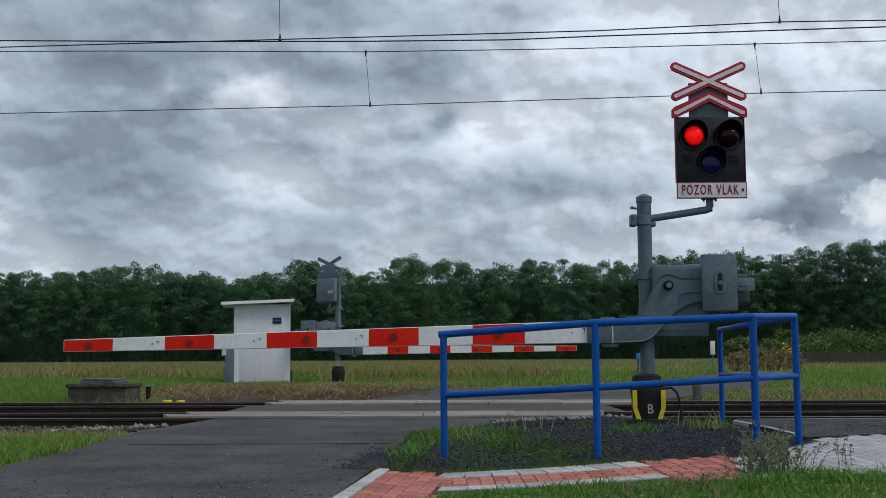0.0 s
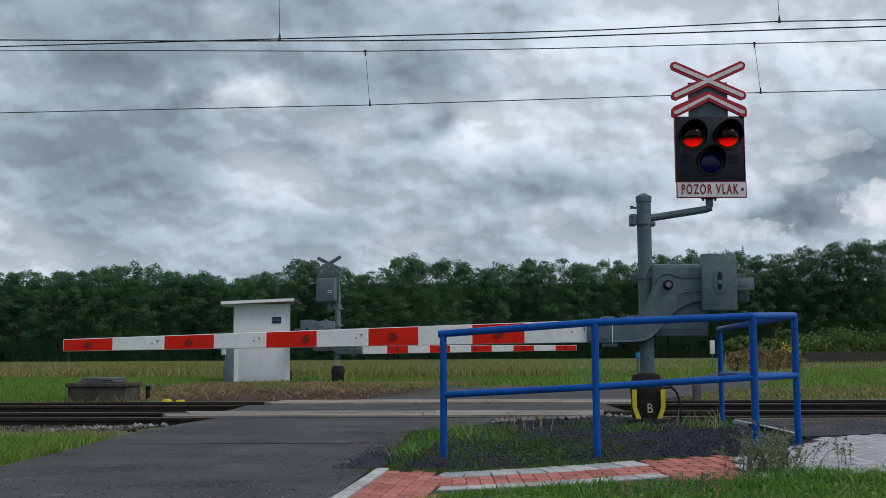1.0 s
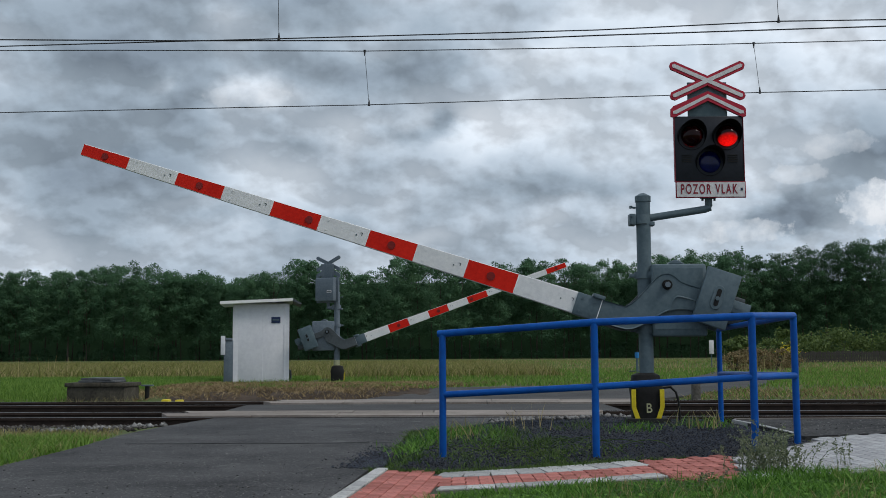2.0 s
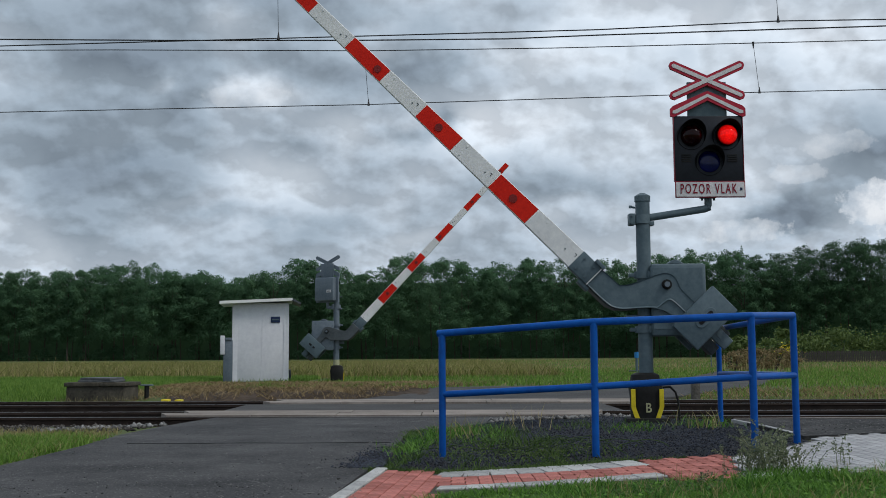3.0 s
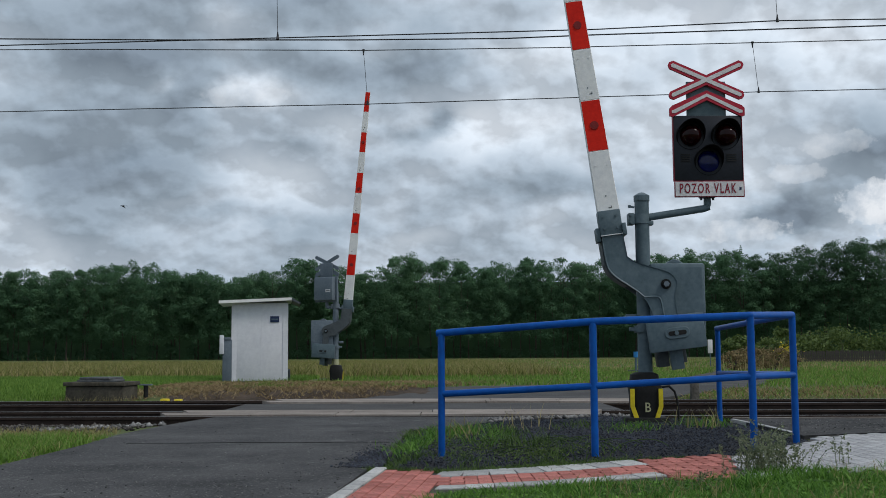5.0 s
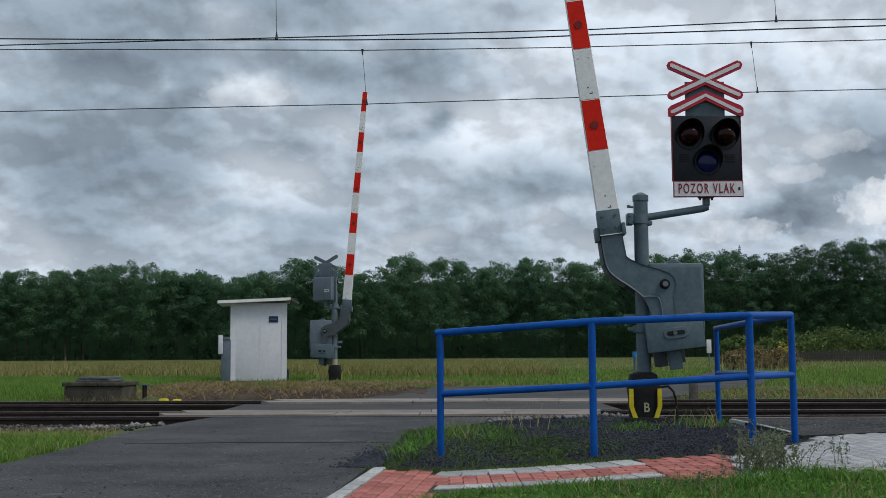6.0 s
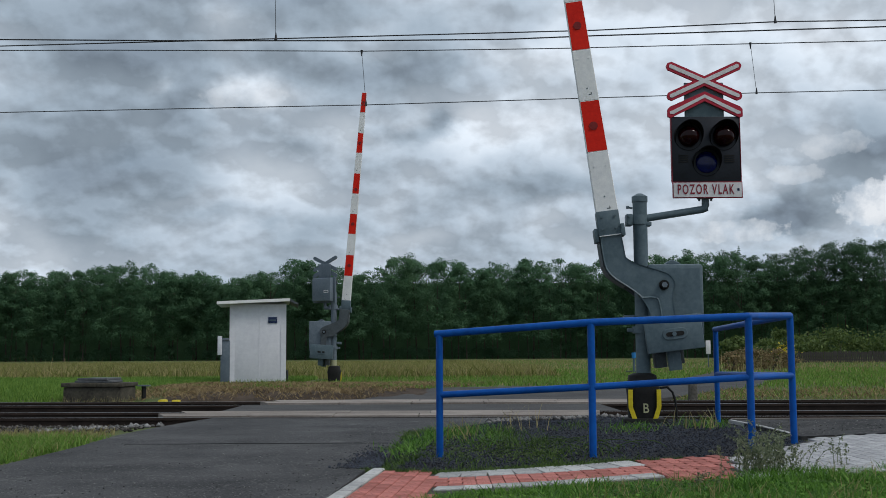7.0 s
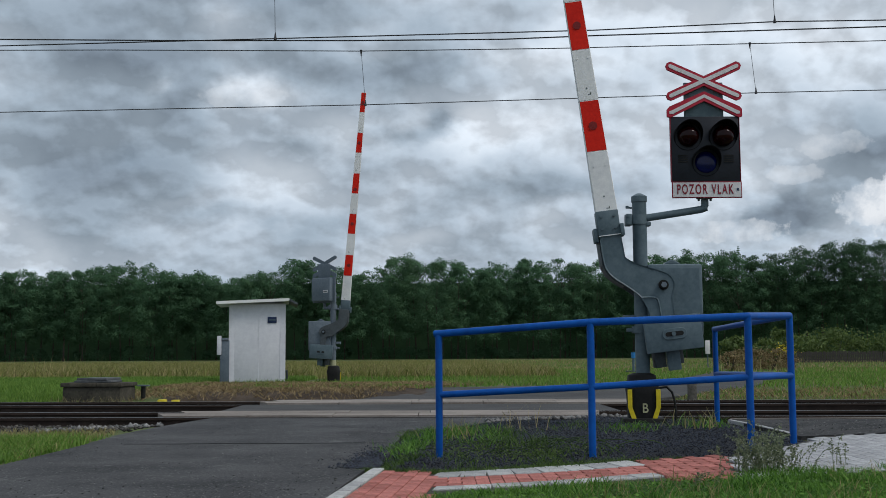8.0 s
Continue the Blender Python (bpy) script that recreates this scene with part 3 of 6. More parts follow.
def build_stones():
    n = 5200
    x = rng.uniform(-13, 13, n)
    s = rng.choice([15.35, 18.9, 22.9], n, p=[0.62, 0.2, 0.18]) + rng.normal(0, 0.17, n)
    keep = (x < -3.5) | (x > 2.1) | (s < 15.3)
    keep &= ~((x > -4.0) & (x < 0.9) & (s < 16.5))
    x, s = x[keep], s[keep]
    z = np.interp(s, [15.0, 15.35, 15.6, 23.1], [-0.2, -0.16, -0.16, -0.17])
    stones("ballast_stones", np.stack([x, s + TRACK_TURN * x, z], -1), rng.uniform(0.025, 0.06, len(x)), BALLAST,
           "loose grey ballast stones beside the rails", "ballast")
    n = 4200
    x, s2 = rng.uniform(-13, -3.9, n), rng.uniform(13.4, 15.6, n)
    k = rng.uniform(0, 1, n) < smooth01(13.3, 14.3, s2) * np.where(x > -4.3, 0.5, 1)
    x, y = x[k], (s2 + TRACK_TURN * x)[k]
    stones("shoulder_stones", np.stack([x, y, ground_z(x, y) + 0.012], -1), rng.uniform(0.014, 0.045, len(x)), BALLAST,
           "grey ballast stones on the track's shoulder", "ballast")
    n = 700
    u = rng.uniform(0, 1, n)
    x, y = 0.7 + 1.9 * u + rng.normal(0, 0.08, n), 14.75 + 0.75 * u - 0.12 * u * u + rng.normal(0, 0.12, n)
    stones("edge_stones", np.stack([x, y, np.where(inside(x, y, MOUND), mound_z(x, y), 0.0) + 0.022], -1), rng.uniform(0.028, 0.065, n), PALE_STONE,
           "grey stones between the gravel bed and the rails", "ballast")
    n = 6000
    x, y = rng.uniform(-3.6, -0.55, n), 6.2 + 9 * rng.uniform(0, 1, n) ** 2
    k = rng.uniform(0, 1, n) < np.clip(np.exp(-(y - 6.2) / 0.9) + np.exp(-(-0.45 - x) / 0.25), 0.05, 1)
    x, y = x[k], y[k]
    stones("road_grit", np.stack([x, y, np.full(len(x), 0.003)], -1), rng.uniform(0.003, 0.011, len(x)), PALE_STONE,
           "loose grit on the asphalt", "grit")
    n = 900
    u = rng.uniform(0, 1, n)
    x, y = -2.3 + 1.6 * u + rng.normal(0, 0.10, n), 6.55 - 0.12 * u + rng.normal(0, 0.05, n)
    stones("scraped_grit", np.stack([x, y, np.full(n, 0.002)], -1), rng.uniform(0.003, 0.009, n), BROKEN_STONE, "pale grit swept along the asphalt", "grit")
    # pale broken stones at the road's edge
    n = 90
    u = rng.uniform(0, 1, n)
    x = -5.1 + 1.35 * u + rng.normal(0, 0.05, n)
    y = 14.0 + 1.1 * u + rng.normal(0, 0.07, n)
    stones("rubble", np.stack([x, y, np.full(n, -0.02)], -1), rng.uniform(0.025, 0.06, n), BROKEN_STONE,
           "pale broken stones along the road's edge", "rubble")


# the bed of dark gravel inside the railing
MOUND = [(-0.55, 8.98), (0.0, 8.72), (0.95, 8.76), (1.6, 8.96), (2.3, 9.05), (2.65, 9.2), (3.0, 9.56), (3.36, 10.1), (3.38, 11.7), (3.36, 12.9), (2.98, 14.72), (2.3, 15.45),
         (1.12, 15.02), (0.1, 14.0), (-0.46, 13.25), (-0.52, 11.2), (-0.5, 10.1)]


def inside(px, py, poly):
    r = np.zeros(px.shape, bool)
    for (x0, y0), (x1, y1) in zip(poly, poly[1:] + poly[:1]):
        c = ((y0 > py) != (y1 > py)) & (px < (x1 - x0) * (py - y0) / (y1 - y0 + 1e-12) + x0)
        r ^= c
    return r


def edge_distance(px, py, poly):
    d = np.full(px.shape, 9.0)
    for (x0, y0), (x1, y1) in zip(poly, poly[1:] + poly[:1]):
        ex, ey = x1 - x0, y1 - y0
        u = np.clip(((px - x0) * ex + (py - y0) * ey) / (ex * ex + ey * ey), 0, 1)
        d = np.minimum(d, np.hypot(px - x0 - u * ex, py - y0 - u * ey))
    return d


def mound_z(x, y):
    d = np.where(inside(x, y, MOUND), edge_distance(x, y, MOUND), 0)
    return path_z(x) * (1 - 0.8 * smooth01(12.7, 14.4, y)) - 0.035 + 0.07 * smooth01(0, 0.45, d) + 0.012 * np.sin(3.1 * x + 1.7 * y) * smooth01(0, 0.5, d)


def build_mound():
    n = 70
    xs, ys = np.linspace(-0.6, 3.9, n), np.linspace(8.7, 15.5, 100)
    gx, gy = np.meshgrid(xs, ys)
    gz = mound_z(gx, gy)
    ok = inside(gx, gy, MOUND)
    idx = np.arange(gx.size).reshape(gx.shape)
    q = np.stack([idx[:-1, :-1], idx[:-1, 1:], idx[1:, 1:], idx[1:, :-1]], -1).reshape(-1, 4)
    q = q[ok.ravel()[q].any(1)]
    ob = from_arrays("gravel_bed", np.stack([gx, gy, gz], -1).reshape(-1, 3), q, GRAVEL, smooth=True)
    tagged(ob, "low bed of dark gravel round the barrier", "gravel", kind="structure")
    m = 42000
    px, py = rng.uniform(-0.6, 3.9, m), 8.7 + 6.7 * rng.uniform(0, 1, m) ** 1.4
    k = inside(px, py, MOUND)
    px, py = px[k], py[k]
    m = 3000
    sy = 9.0 + np.abs(rng.normal(0, 0.75, m))
    sx = -0.47 - np.abs(rng.normal(0, 0.13, m)) - 0.10 * np.sin(5 * sy) ** 2 * rng.uniform(0, 1, m)
    stones("spilt_gravel", np.stack([sx, sy, np.full(m, 0.004)], -1), rng.uniform(0.004, 0.011, m), CHIP, "dark gravel chips spilt over the road's edge", "gravel")
    fx, fy = rng.uniform(3.5, 9.0, 900), rng.uniform(10.6, 12.3, 900)
    k = fy < np.interp(fx, [3.4, 4.5, 30], [12.85, 12.1, 10.8])
    stones("footway_grit", np.stack([fx[k], fy[k], path_z(fx[k]) + 0.003], -1), rng.uniform(0.004, 0.013, int(k.sum())), PALE_STONE, "loose grit on the asphalt footway", "grit")
    stones("gravel_chips", np.stack([px, py, mound_z(px, py) + 0.004], -1), rng.uniform(0.004, 0.0125, len(px)), CHIP,
           "dark blue-grey gravel chips", "gravel")


# ---- railing ----
def build_railing():
    th = tagged(ground_thing("railing", pose(0, 9.57, 0)), "bright blue painted tube railing beside the footway", "railing")
    posts = {"a": (0.0, 9.57, 0.0), "b": (1.265, 9.16, 0.07), "c": (2.558, 9.08, 0.105), "d": (3.188, 9.97, 0.15), "e": (3.32, 13.2, 0.1)}
    tops = {"a": 1.096, "b": 1.176, "c": 1.217, "d": 1.249, "e": 1.198}
    mids = {"a": 0.569, "b": 0.642, "c": 0.716, "d": 0.709, "e": 0.665}
    off = Vector((0, -9.57, 0))
    r = 0.031
    for k, (x, y, z) in posts.items():
        bm = bmesh.new()
        cyl(bm, Vector((x, y, z - 0.12)) + off, Vector((x, y, tops[k] - 0.012)) + off, r, n=18)
        part("post", bm, BLUE, th)
    for a, b in ("ab", "bc", "cd", "de"):
        bm = bmesh.new()
        p, q = Vector((*posts[a][:2], tops[a])) + off, Vector((*posts[b][:2], tops[b])) + off
        cyl(bm, p - (q - p).normalized() * (0.04 if a == "a" else 0), q + (q - p).normalized() * (0.04 if b == "e" else 0.0), r, n=18)
        ball(bm, q, r, 14)
        part("handrail", bm, BLUE, th)
        bm = bmesh.new()
        p, q = Vector((*posts[a][:2], mids[a])) + off, Vector((*posts[b][:2], mids[b])) + off
        cyl(bm, p, q, r * 0.92, n=18)
        part("middle_rail", bm, BLUE, th)


# ---- barrier ----
BOOM_ROWS = [(0.0, 0.0), (1.1, 0.0), (1.2, 0.15), (1.3, 1.6), (1.4, 3.6), (1.5, 5.75), (1.6, 8.3), (1.7, 10.9), (2.2, 24.6), (2.8, 41.0), (3.0, 45.9),
             (3.5, 57.2), (4.0, 67.9), (4.5, 78.0), (4.7, 81.4), (5.0, 82.9), (5.5, 83.3), (8.0, 83.3)]
PIVOT, FAR_PIVOT = (0.243, 0.0, 1.586), (0.263, 0.0, 1.53)
KEYED = []


def rounded(outline, keep, rounds=2):
    """Cuts the corners of an outline, but for those in keep, until it runs smoothly."""
    pts = [(p, i in keep) for i, p in enumerate(outline)]
    for _ in range(rounds):
        nxt = []
        for i, (p, fixed) in enumerate(pts):
            if fixed:
                nxt.append((p, True))
                continue
            a, c = pts[i - 1][0], pts[(i + 1) % len(pts)][0]
            nxt.append(((p[0] * 0.75 + a[0] * 0.25, p[1] * 0.75 + a[1] * 0.25), False))
            nxt.append(((p[0] * 0.75 + c[0] * 0.25, p[1] * 0.75 + c[1] * 0.25), False))
        pts = nxt
    return [p for p, _ in pts]


def stadium(cx, cz, w, h, n=8):
    """The outline of an upright slot with round ends."""
    r = w / 2
    top = [(cx + r * math.cos(math.pi * k / n), cz + h / 2 - r + r * math.sin(math.pi * k / n)) for k in range(n + 1)]
    low = [(cx - r * math.cos(math.pi * k / n), cz - h / 2 + r - r * math.sin(math.pi * k / n)) for k in range(n + 1)]
    return top + low


def boom_arm(th, far):
    """The crank arm that swings on the drive box, with the boom, its stripes and the counterweights."""
    # outline about the pivot: boom sleeve, rise to the pivot, tail
    out = [(-0.66, -0.40), (-0.37, -0.385), (-0.30, -0.31), (-0.215, -0.13), (-0.14, 0.045), (-0.075, 0.11), (0.0, 0.132), (0.075, 0.11),
           (0.145, 0.075), (0.40, 0.08), (0.40, -0.075), (0.19, -0.08), (0.128, -0.10), (0.115, -0.265), (0.06, -0.31), (-0.045, -0.425),
           (-0.13, -0.53), (-0.21, -0.60), (-0.31, -0.64), (-0.66, -0.645)]
    lower = out[15:]
    out = rounded(out, {0, 1, 9, 10, 13, 19})
    bm = bmesh.new()
    plate(bm, out, -0.215, -0.165)
    front = [f for f in bm.faces if all(v.co.y < -0.21 for v in f.verts)]
    bmesh.ops.inset_region(bm, faces=front, thickness=0.014, depth=-0.012)
    arm = part("crank_arm", bm, GREY, th, "grey steel crank arm")
    arm.location = FAR_PIVOT if far else PIVOT
    bm = bmesh.new()
    plate(bm, [(0.09, -0.065), (0.40, -0.065), (0.40, -0.185), (0.30, -0.197), (0.19, -0.23), (0.13, -0.265), (0.09, -0.295)], -0.197, -0.165)
    part("web_plate", bm, GREY, arm, "recessed grey steel web")
    bm = bmesh.new()
    plate(bm, out, 0.165, 0.205, 0.006)
    # same arm as the front plate; the darker grey paints in its shade
    part("rear_arm", bm, GREY_DARK, arm)
    bm = bmesh.new()
    low = lower
    for (x0, z0), (x1, z1) in zip(low, low[1:]):
        n = Vector((z1 - z0, 0, -(x1 - x0))).normalized() * 0.012
        v = [bm.verts.new((x, y, z)) for x, z, y in ((x0, z0, -0.165), (x1, z1, -0.165), (x1, z1, 0.165), (x0, z0, 0.165))]
        w = [bm.verts.new(p.co - n) for p in v]
        bm.faces.new(v), bm.faces.new(w)
        for i in range(4):
            bm.faces.new((v[i], v[(i + 1) % 4], w[(i + 1) % 4], w[i]))
    # underside of the arm, with its shade put into the darker grey
    part("arm_web", bm, GREY_DARK, arm)
    bm = bmesh.new()
    cyl(bm, (0, -0.255, 0), (0, 0.255, 0), 0.042, n=20)
    cyl(bm, (0, -0.225, 0), (0, 0.225, 0), 0.058, n=20)
    part("pivot_ring", bm, BLACK_MATT, arm)
    bm = bmesh.new()
    cyl(bm, (0, -0.265, 0), (0, 0.265, 0), 0.034, n=6)
    part("pivot_bolt", bm, GREY_FAR, arm, "pale worn pivot bolt")
    # sleeve round the boom's root
    bm = bmesh.new()
    box(bm, -0.93, -0.64, -0.225, -0.045, -0.655, -0.395, 0.012)
    for sx in (-0.86, -0.72):
        for sz in (-0.45, -0.60):
            cyl(bm, (sx, -0.24, sz), (sx, -0.22, sz), 0.014, n=8)
    box(bm, -0.76, -0.62, -0.26, 0.0, -0.40, -0.355, 0.008)
    box(bm, -0.74, -0.58, -0.2, 0.02, -0.70, -0.655, 0.008)
    part("boom_sleeve", bm, GREY, arm)
    bm = bmesh.new()
    box(bm, -0.647, -0.638, -0.229, -0.05, -0.652, -0.398)
    part("sleeve_edge", bm, WHITE, arm, "pale edge of the boom sleeve")
    # boom in tapering stripes, root to tip
    cuts = [c * (0.962 if far else 0.975) for c in (0.0, 0.765, 1.39, 2.015, 2.62, 3.225, 3.84, 4.46, 5.07, 5.69, 6.30)]
    x0, zc, droop = -0.887, -0.521, math.radians(1.15)
    for i, (a, b) in enumerate(zip(cuts, cuts[1:])):
        bm = bmesh.new()

        def section(s):
            h = 0.255 + (0.142 - 0.255) * s / 6.14
            th_ = 0.11 + (0.06 - 0.11) * s / 6.14
            x, z = x0 - s * math.cos(droop), zc - s * math.sin(droop)
            return [(x, y, z + k) for y, k in ((-0.135 - th_ / 2, -h / 2), (-0.135 + th_ / 2, -h / 2), (-0.135 + th_ / 2, h / 2), (-0.135 - th_ / 2, h / 2))]
        p, q = [bm.verts.new(v) for v in section(a)], [bm.verts.new(v) for v in section(b)]
        bm.faces.new(p), bm.faces.new(q)
        for j in range(4):
            bm.faces.new((p[j], p[(j + 1) % 4], q[(j + 1) % 4], q[j]))
        bmesh.ops.bevel(bm, geom=bm.edges[:], offset=0.006, segments=1, affect="EDGES")
        bmesh.ops.recalc_face_normals(bm, faces=bm.faces[:])
        for f in bm.faces:
            f.material_index = 1 if i % 2 and abs(f.normal.y) > 0.9 else 0
        part("boom_section", bm, [WHITE, RED], arm, "red painted boom section" if i % 2 else "white painted boom section")
        s = (a + b) / 2 - (0.17 if i == 5 else 0.0)
        x, z = x0 - s * math.cos(droop), zc - s * math.sin(droop)
        hy = (0.11 - 0.05 * s / 6.14) / 2
        bm = bmesh.new()
        if i % 2:
            rr = 0.052 - 0.0022 * s
            cyl(bm, (x, -0.135 - hy - 0.009, z), (x, -0.135 + hy + 0.009, z), rr, n=20)
            part("reflector", bm, RED_DARK, arm, "dark red round reflector")
        else:
            bm.free()
            for u, w in ((-0.2, 0.07), (-0.2, -0.07), (0.16, 0.0)):
                k = 1 - 0.06 * s
                bm = bmesh.new()
                cyl(bm, (x + u, -0.135 - hy - 0.006, z + w * k), (x + u, -0.135 + hy + 0.006, z + w * k), 0.009, n=8)
                part("rivet", bm, GREY if u > 0 else WHITE, arm)
            for yy in (-0.135 - hy - 0.004, -0.135 + hy):
                bm = bmesh.new()
                k = 1 - 0.06 * s
                box(bm, x + (b - a) / 2 - 0.075, x + (b - a) / 2 - 0.067, yy, yy + 0.004, z + 0.01 * k, z + 0.05 * k)
                box(bm, x + (b - a) / 2 - 0.095, x + (b - a) / 2 - 0.075, yy, yy + 0.004, z + 0.042 * k, z + 0.05 * k)
                part("seam_bracket", bm, GREY_DARK, arm)
    # tail bars and counterweights
    for y0, y1, x1, zt in ((-0.20, -0.15, 0.975, 0.075), (0.15, 0.20, 0.945, 0.12)):
        bm = bmesh.new()
        box(bm, 0.36, x1, y0, y1, zt - 0.145, zt, 0.008)
        box(bm, 0.80, 0.90, y0 - 0.006, y1 + 0.006, zt - 0.09, zt - 0.075, 0)
        part("tail_bar", bm, GREY, arm)
    bm = bmesh.new()
    box(bm, 0.40, 0.93, -0.12, 0.12, -0.20, -0.075, 0.01)
    box(bm, 0.40, 0.91, -0.10, 0.10, 0.06, 0.13, 0.01)
    part("ballast_weight", bm, GREY_DARK, arm)
    for y0, y1 in ((-0.30, -0.215), (0.215, 0.30)):
        bm = bmesh.new()
        box(bm, 0.366, 0.758, y0, y1, -0.297, 0.345, 0.012)
        yo = y0 - 0.012 if y0 < 0 else y1
        plate(bm, stadium(0.565, 0.03, 0.125, 0.28), yo, yo + 0.012, 0.004)
        cw = part("counterweight", bm, GREY, arm, "heavy grey steel counterweight plate")
        # the slot is not cut through; a black inlay paints in its dark depth
        bm = bmesh.new()
        yo = y0 - 0.016 if y0 < 0 else y1 + 0.012
        plate(bm, stadium(0.565, 0.03, 0.05, 0.205), yo, yo + 0.004)
        slot = part("slot", bm, BLACK_MATT, arm, "black inlay in place of the adjusting slot's dark opening")
        bm = bmesh.new()
        yo = y0 - 0.03 if y0 < 0 else y1
        cyl(bm, (0.565, yo, 0.02), (0.565, yo + 0.03, 0.02), 0.026, n=6)
        part("clamp_bolt", bm, GREY, arm)
    KEYED.append((arm, far))
    return arm


def barrier(m, label, far=False):
    th = tagged(ground_thing("crossing_barrier", m), label, "crossing barrier", group="barriers of the level crossing")
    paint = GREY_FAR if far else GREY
    bm = bmesh.new()
    cyl(bm, (0.016, 0, 0.3), (0.016, 0, 2.575), 0.083, n=28)
    part("pole", bm, paint, th)
    bm = bmesh.new()
    cyl(bm, (0.016, 0, 2.57), (0.016, 0, 2.635), 0.092, n=28)
    cyl(bm, (0.016, 0, 2.635), (0.016, 0, 2.67), 0.092, 0.03, n=28)
    part("pole_cap", bm, paint, th)
    bm = bmesh.new()
    cyl(bm, (-0.07, 0, 2.50), (-0.13, 0, 2.51), 0.012, n=8)
    cyl(bm, (-0.125, 0, 2.495), (-0.125, 0, 2.525), 0.018, n=8)
    part("pole_hook", bm, paint, th)
    bm = bmesh.new()
    box(bm, 0.075, 0.70, -0.145, 0.145, 1.0, 1.83, 0.03)
    bx = part("drive_box", bm, paint, th, "grey barrier drive box")
    bm = bmesh.new()
    plate(bm, [(0.27, 1.83), (0.33, 1.83), (0.47, 1.83), (0.42, 1.865), (0.36, 1.885), (0.31, 1.865)], -0.09, 0.09, 0.008)
    part("lifting_lug", bm, paint, bx)
    bm = bmesh.new()
    box(bm, 0.10, 0.66, -0.152, -0.146, 1.08, 1.78, 0)
    part("cover_panel", bm, paint, bx)
    for z in (1.08, 1.71):
        bm = bmesh.new()
        cyl(bm, (0, 0, z - 0.04), (0, 0, z + 0.04), 0.10, n=24)
        box(bm, 0.05, 0.12, -0.09, 0.09, z - 0.04, z + 0.04, 0.006)
        box(bm, -0.16, -0.08, -0.035, 0.035, z - 0.025, z + 0.02, 0.006)
        part("pole_clamp", bm, paint, th)
    bm = bmesh.new()
    box(bm, -0.20, -0.07, -0.05, 0.05, 1.18, 1.25, 0.01)
    part("junction_stub", bm, paint, th)
    # foot: black shroud with yellow edges
    bm = bmesh.new()
    r = [(0.165, 0.0, 0.145), (0.175, 0.32, 0.16), (0.19, 0.42, 0.17), (0.165, 0.50, 0.15), (0.155, 0.56, 0.14), (0.10, 0.585, 0.1)]
    rings = []
    for w, z, d in r:
        rings.append([bm.verts.new((math.copysign(abs(math.cos(a)) ** 0.55, math.cos(a)) * w, math.copysign(abs(math.sin(a)) ** 0.55, math.sin(a)) * d, z))
                      for a in [2 * math.pi * j / 28 for j in range(28)]])
    for a, b in zip(rings, rings[1:]):
        for j in range(28):
            bm.faces.new((a[j], a[(j + 1) % 28], b[(j + 1) % 28], b[j]))
    bm.faces.new(rings[0]), bm.faces.new(rings[-1])
    if far:
        fb = bmesh.new()
        cyl(fb, (0.016, 0, 0.585), (0.016, 0, 0.74), 0.088, n=20)
        part("pale_band", fb, PALE_MARK, th, "faded yellow band on the pole")
    foot = part("foot_shroud", bm, BLACK_MATT, th, "black shroud round the foot")
    text_mesh("letter", "B", 0.15, pose(0.012, -0.168, 0.185, 90) @ Matrix.Diagonal((0.85, 1.0, 1, 1)), PALE_MARK, foot, "pale letter on the shroud")
    bm = bmesh.new()
    box(bm, -0.24, 0.25, -0.22, 0.2, -0.08, 0.075, 0.015)
    part("base_plate", bm, BLACK_MATT, th)
    for s in (-1, 1):
        bm = bmesh.new()
        o = [(s * 0.185, 0.40), (s * 0.185, 0.20), (s * 0.13, 0.03), (s * 0.075, 0.03), (s * 0.135, 0.20), (s * 0.135, 0.40)]
        plate(bm, o, -0.182, -0.16, 0.003)
        part("yellow_stripe", bm, YELLOW, foot, "yellow warning stripe")
    return th


def text_mesh(name, body, size, m, material, parent, label=""):
    cu = bpy.data.curves.new(name, "FONT")
    cu.body, cu.size, cu.align_x, cu.align_y, cu.extrude = body, size, "CENTER", "CENTER", 0.002
    cu.offset, cu.space_character = 0.0018, 1.3 if len(body) > 1 else 1.0
    tmp = new(name + "_curve", cu)
    me = bpy.data.meshes.new_from_object(tmp.evaluated_get(bpy.context.evaluated_depsgraph_get()))
    bpy.data.objects.remove(tmp)
    me.materials.clear()
    me.materials.append(material)
    ob = new(name, me)
    ob.parent, ob.matrix_basis = parent, m
    return tagged(ob, label) if label else ob


def stripe_bar(bm, p, q, w, y0, y1):
    """A bar with clipped ends from p to q in x and z."""
    p, q = Vector(p), Vector(q)
    d = (q - p).normalized()
    n = Vector((-d.y, d.x))
    c = w * 0.32
    pts = [p + n * (w / 2 - c), p + n * (w / 2) + d * c, q + n * (w / 2) - d * c, q + n * (w / 2 - c), q - n * (w / 2 - c), q - n * (w / 2) - d * c,
           p - n * (w / 2) + d * c, p - n * (w / 2 - c)]
    plate(bm, [(v.x, v.y) for v in pts], y0, y1)


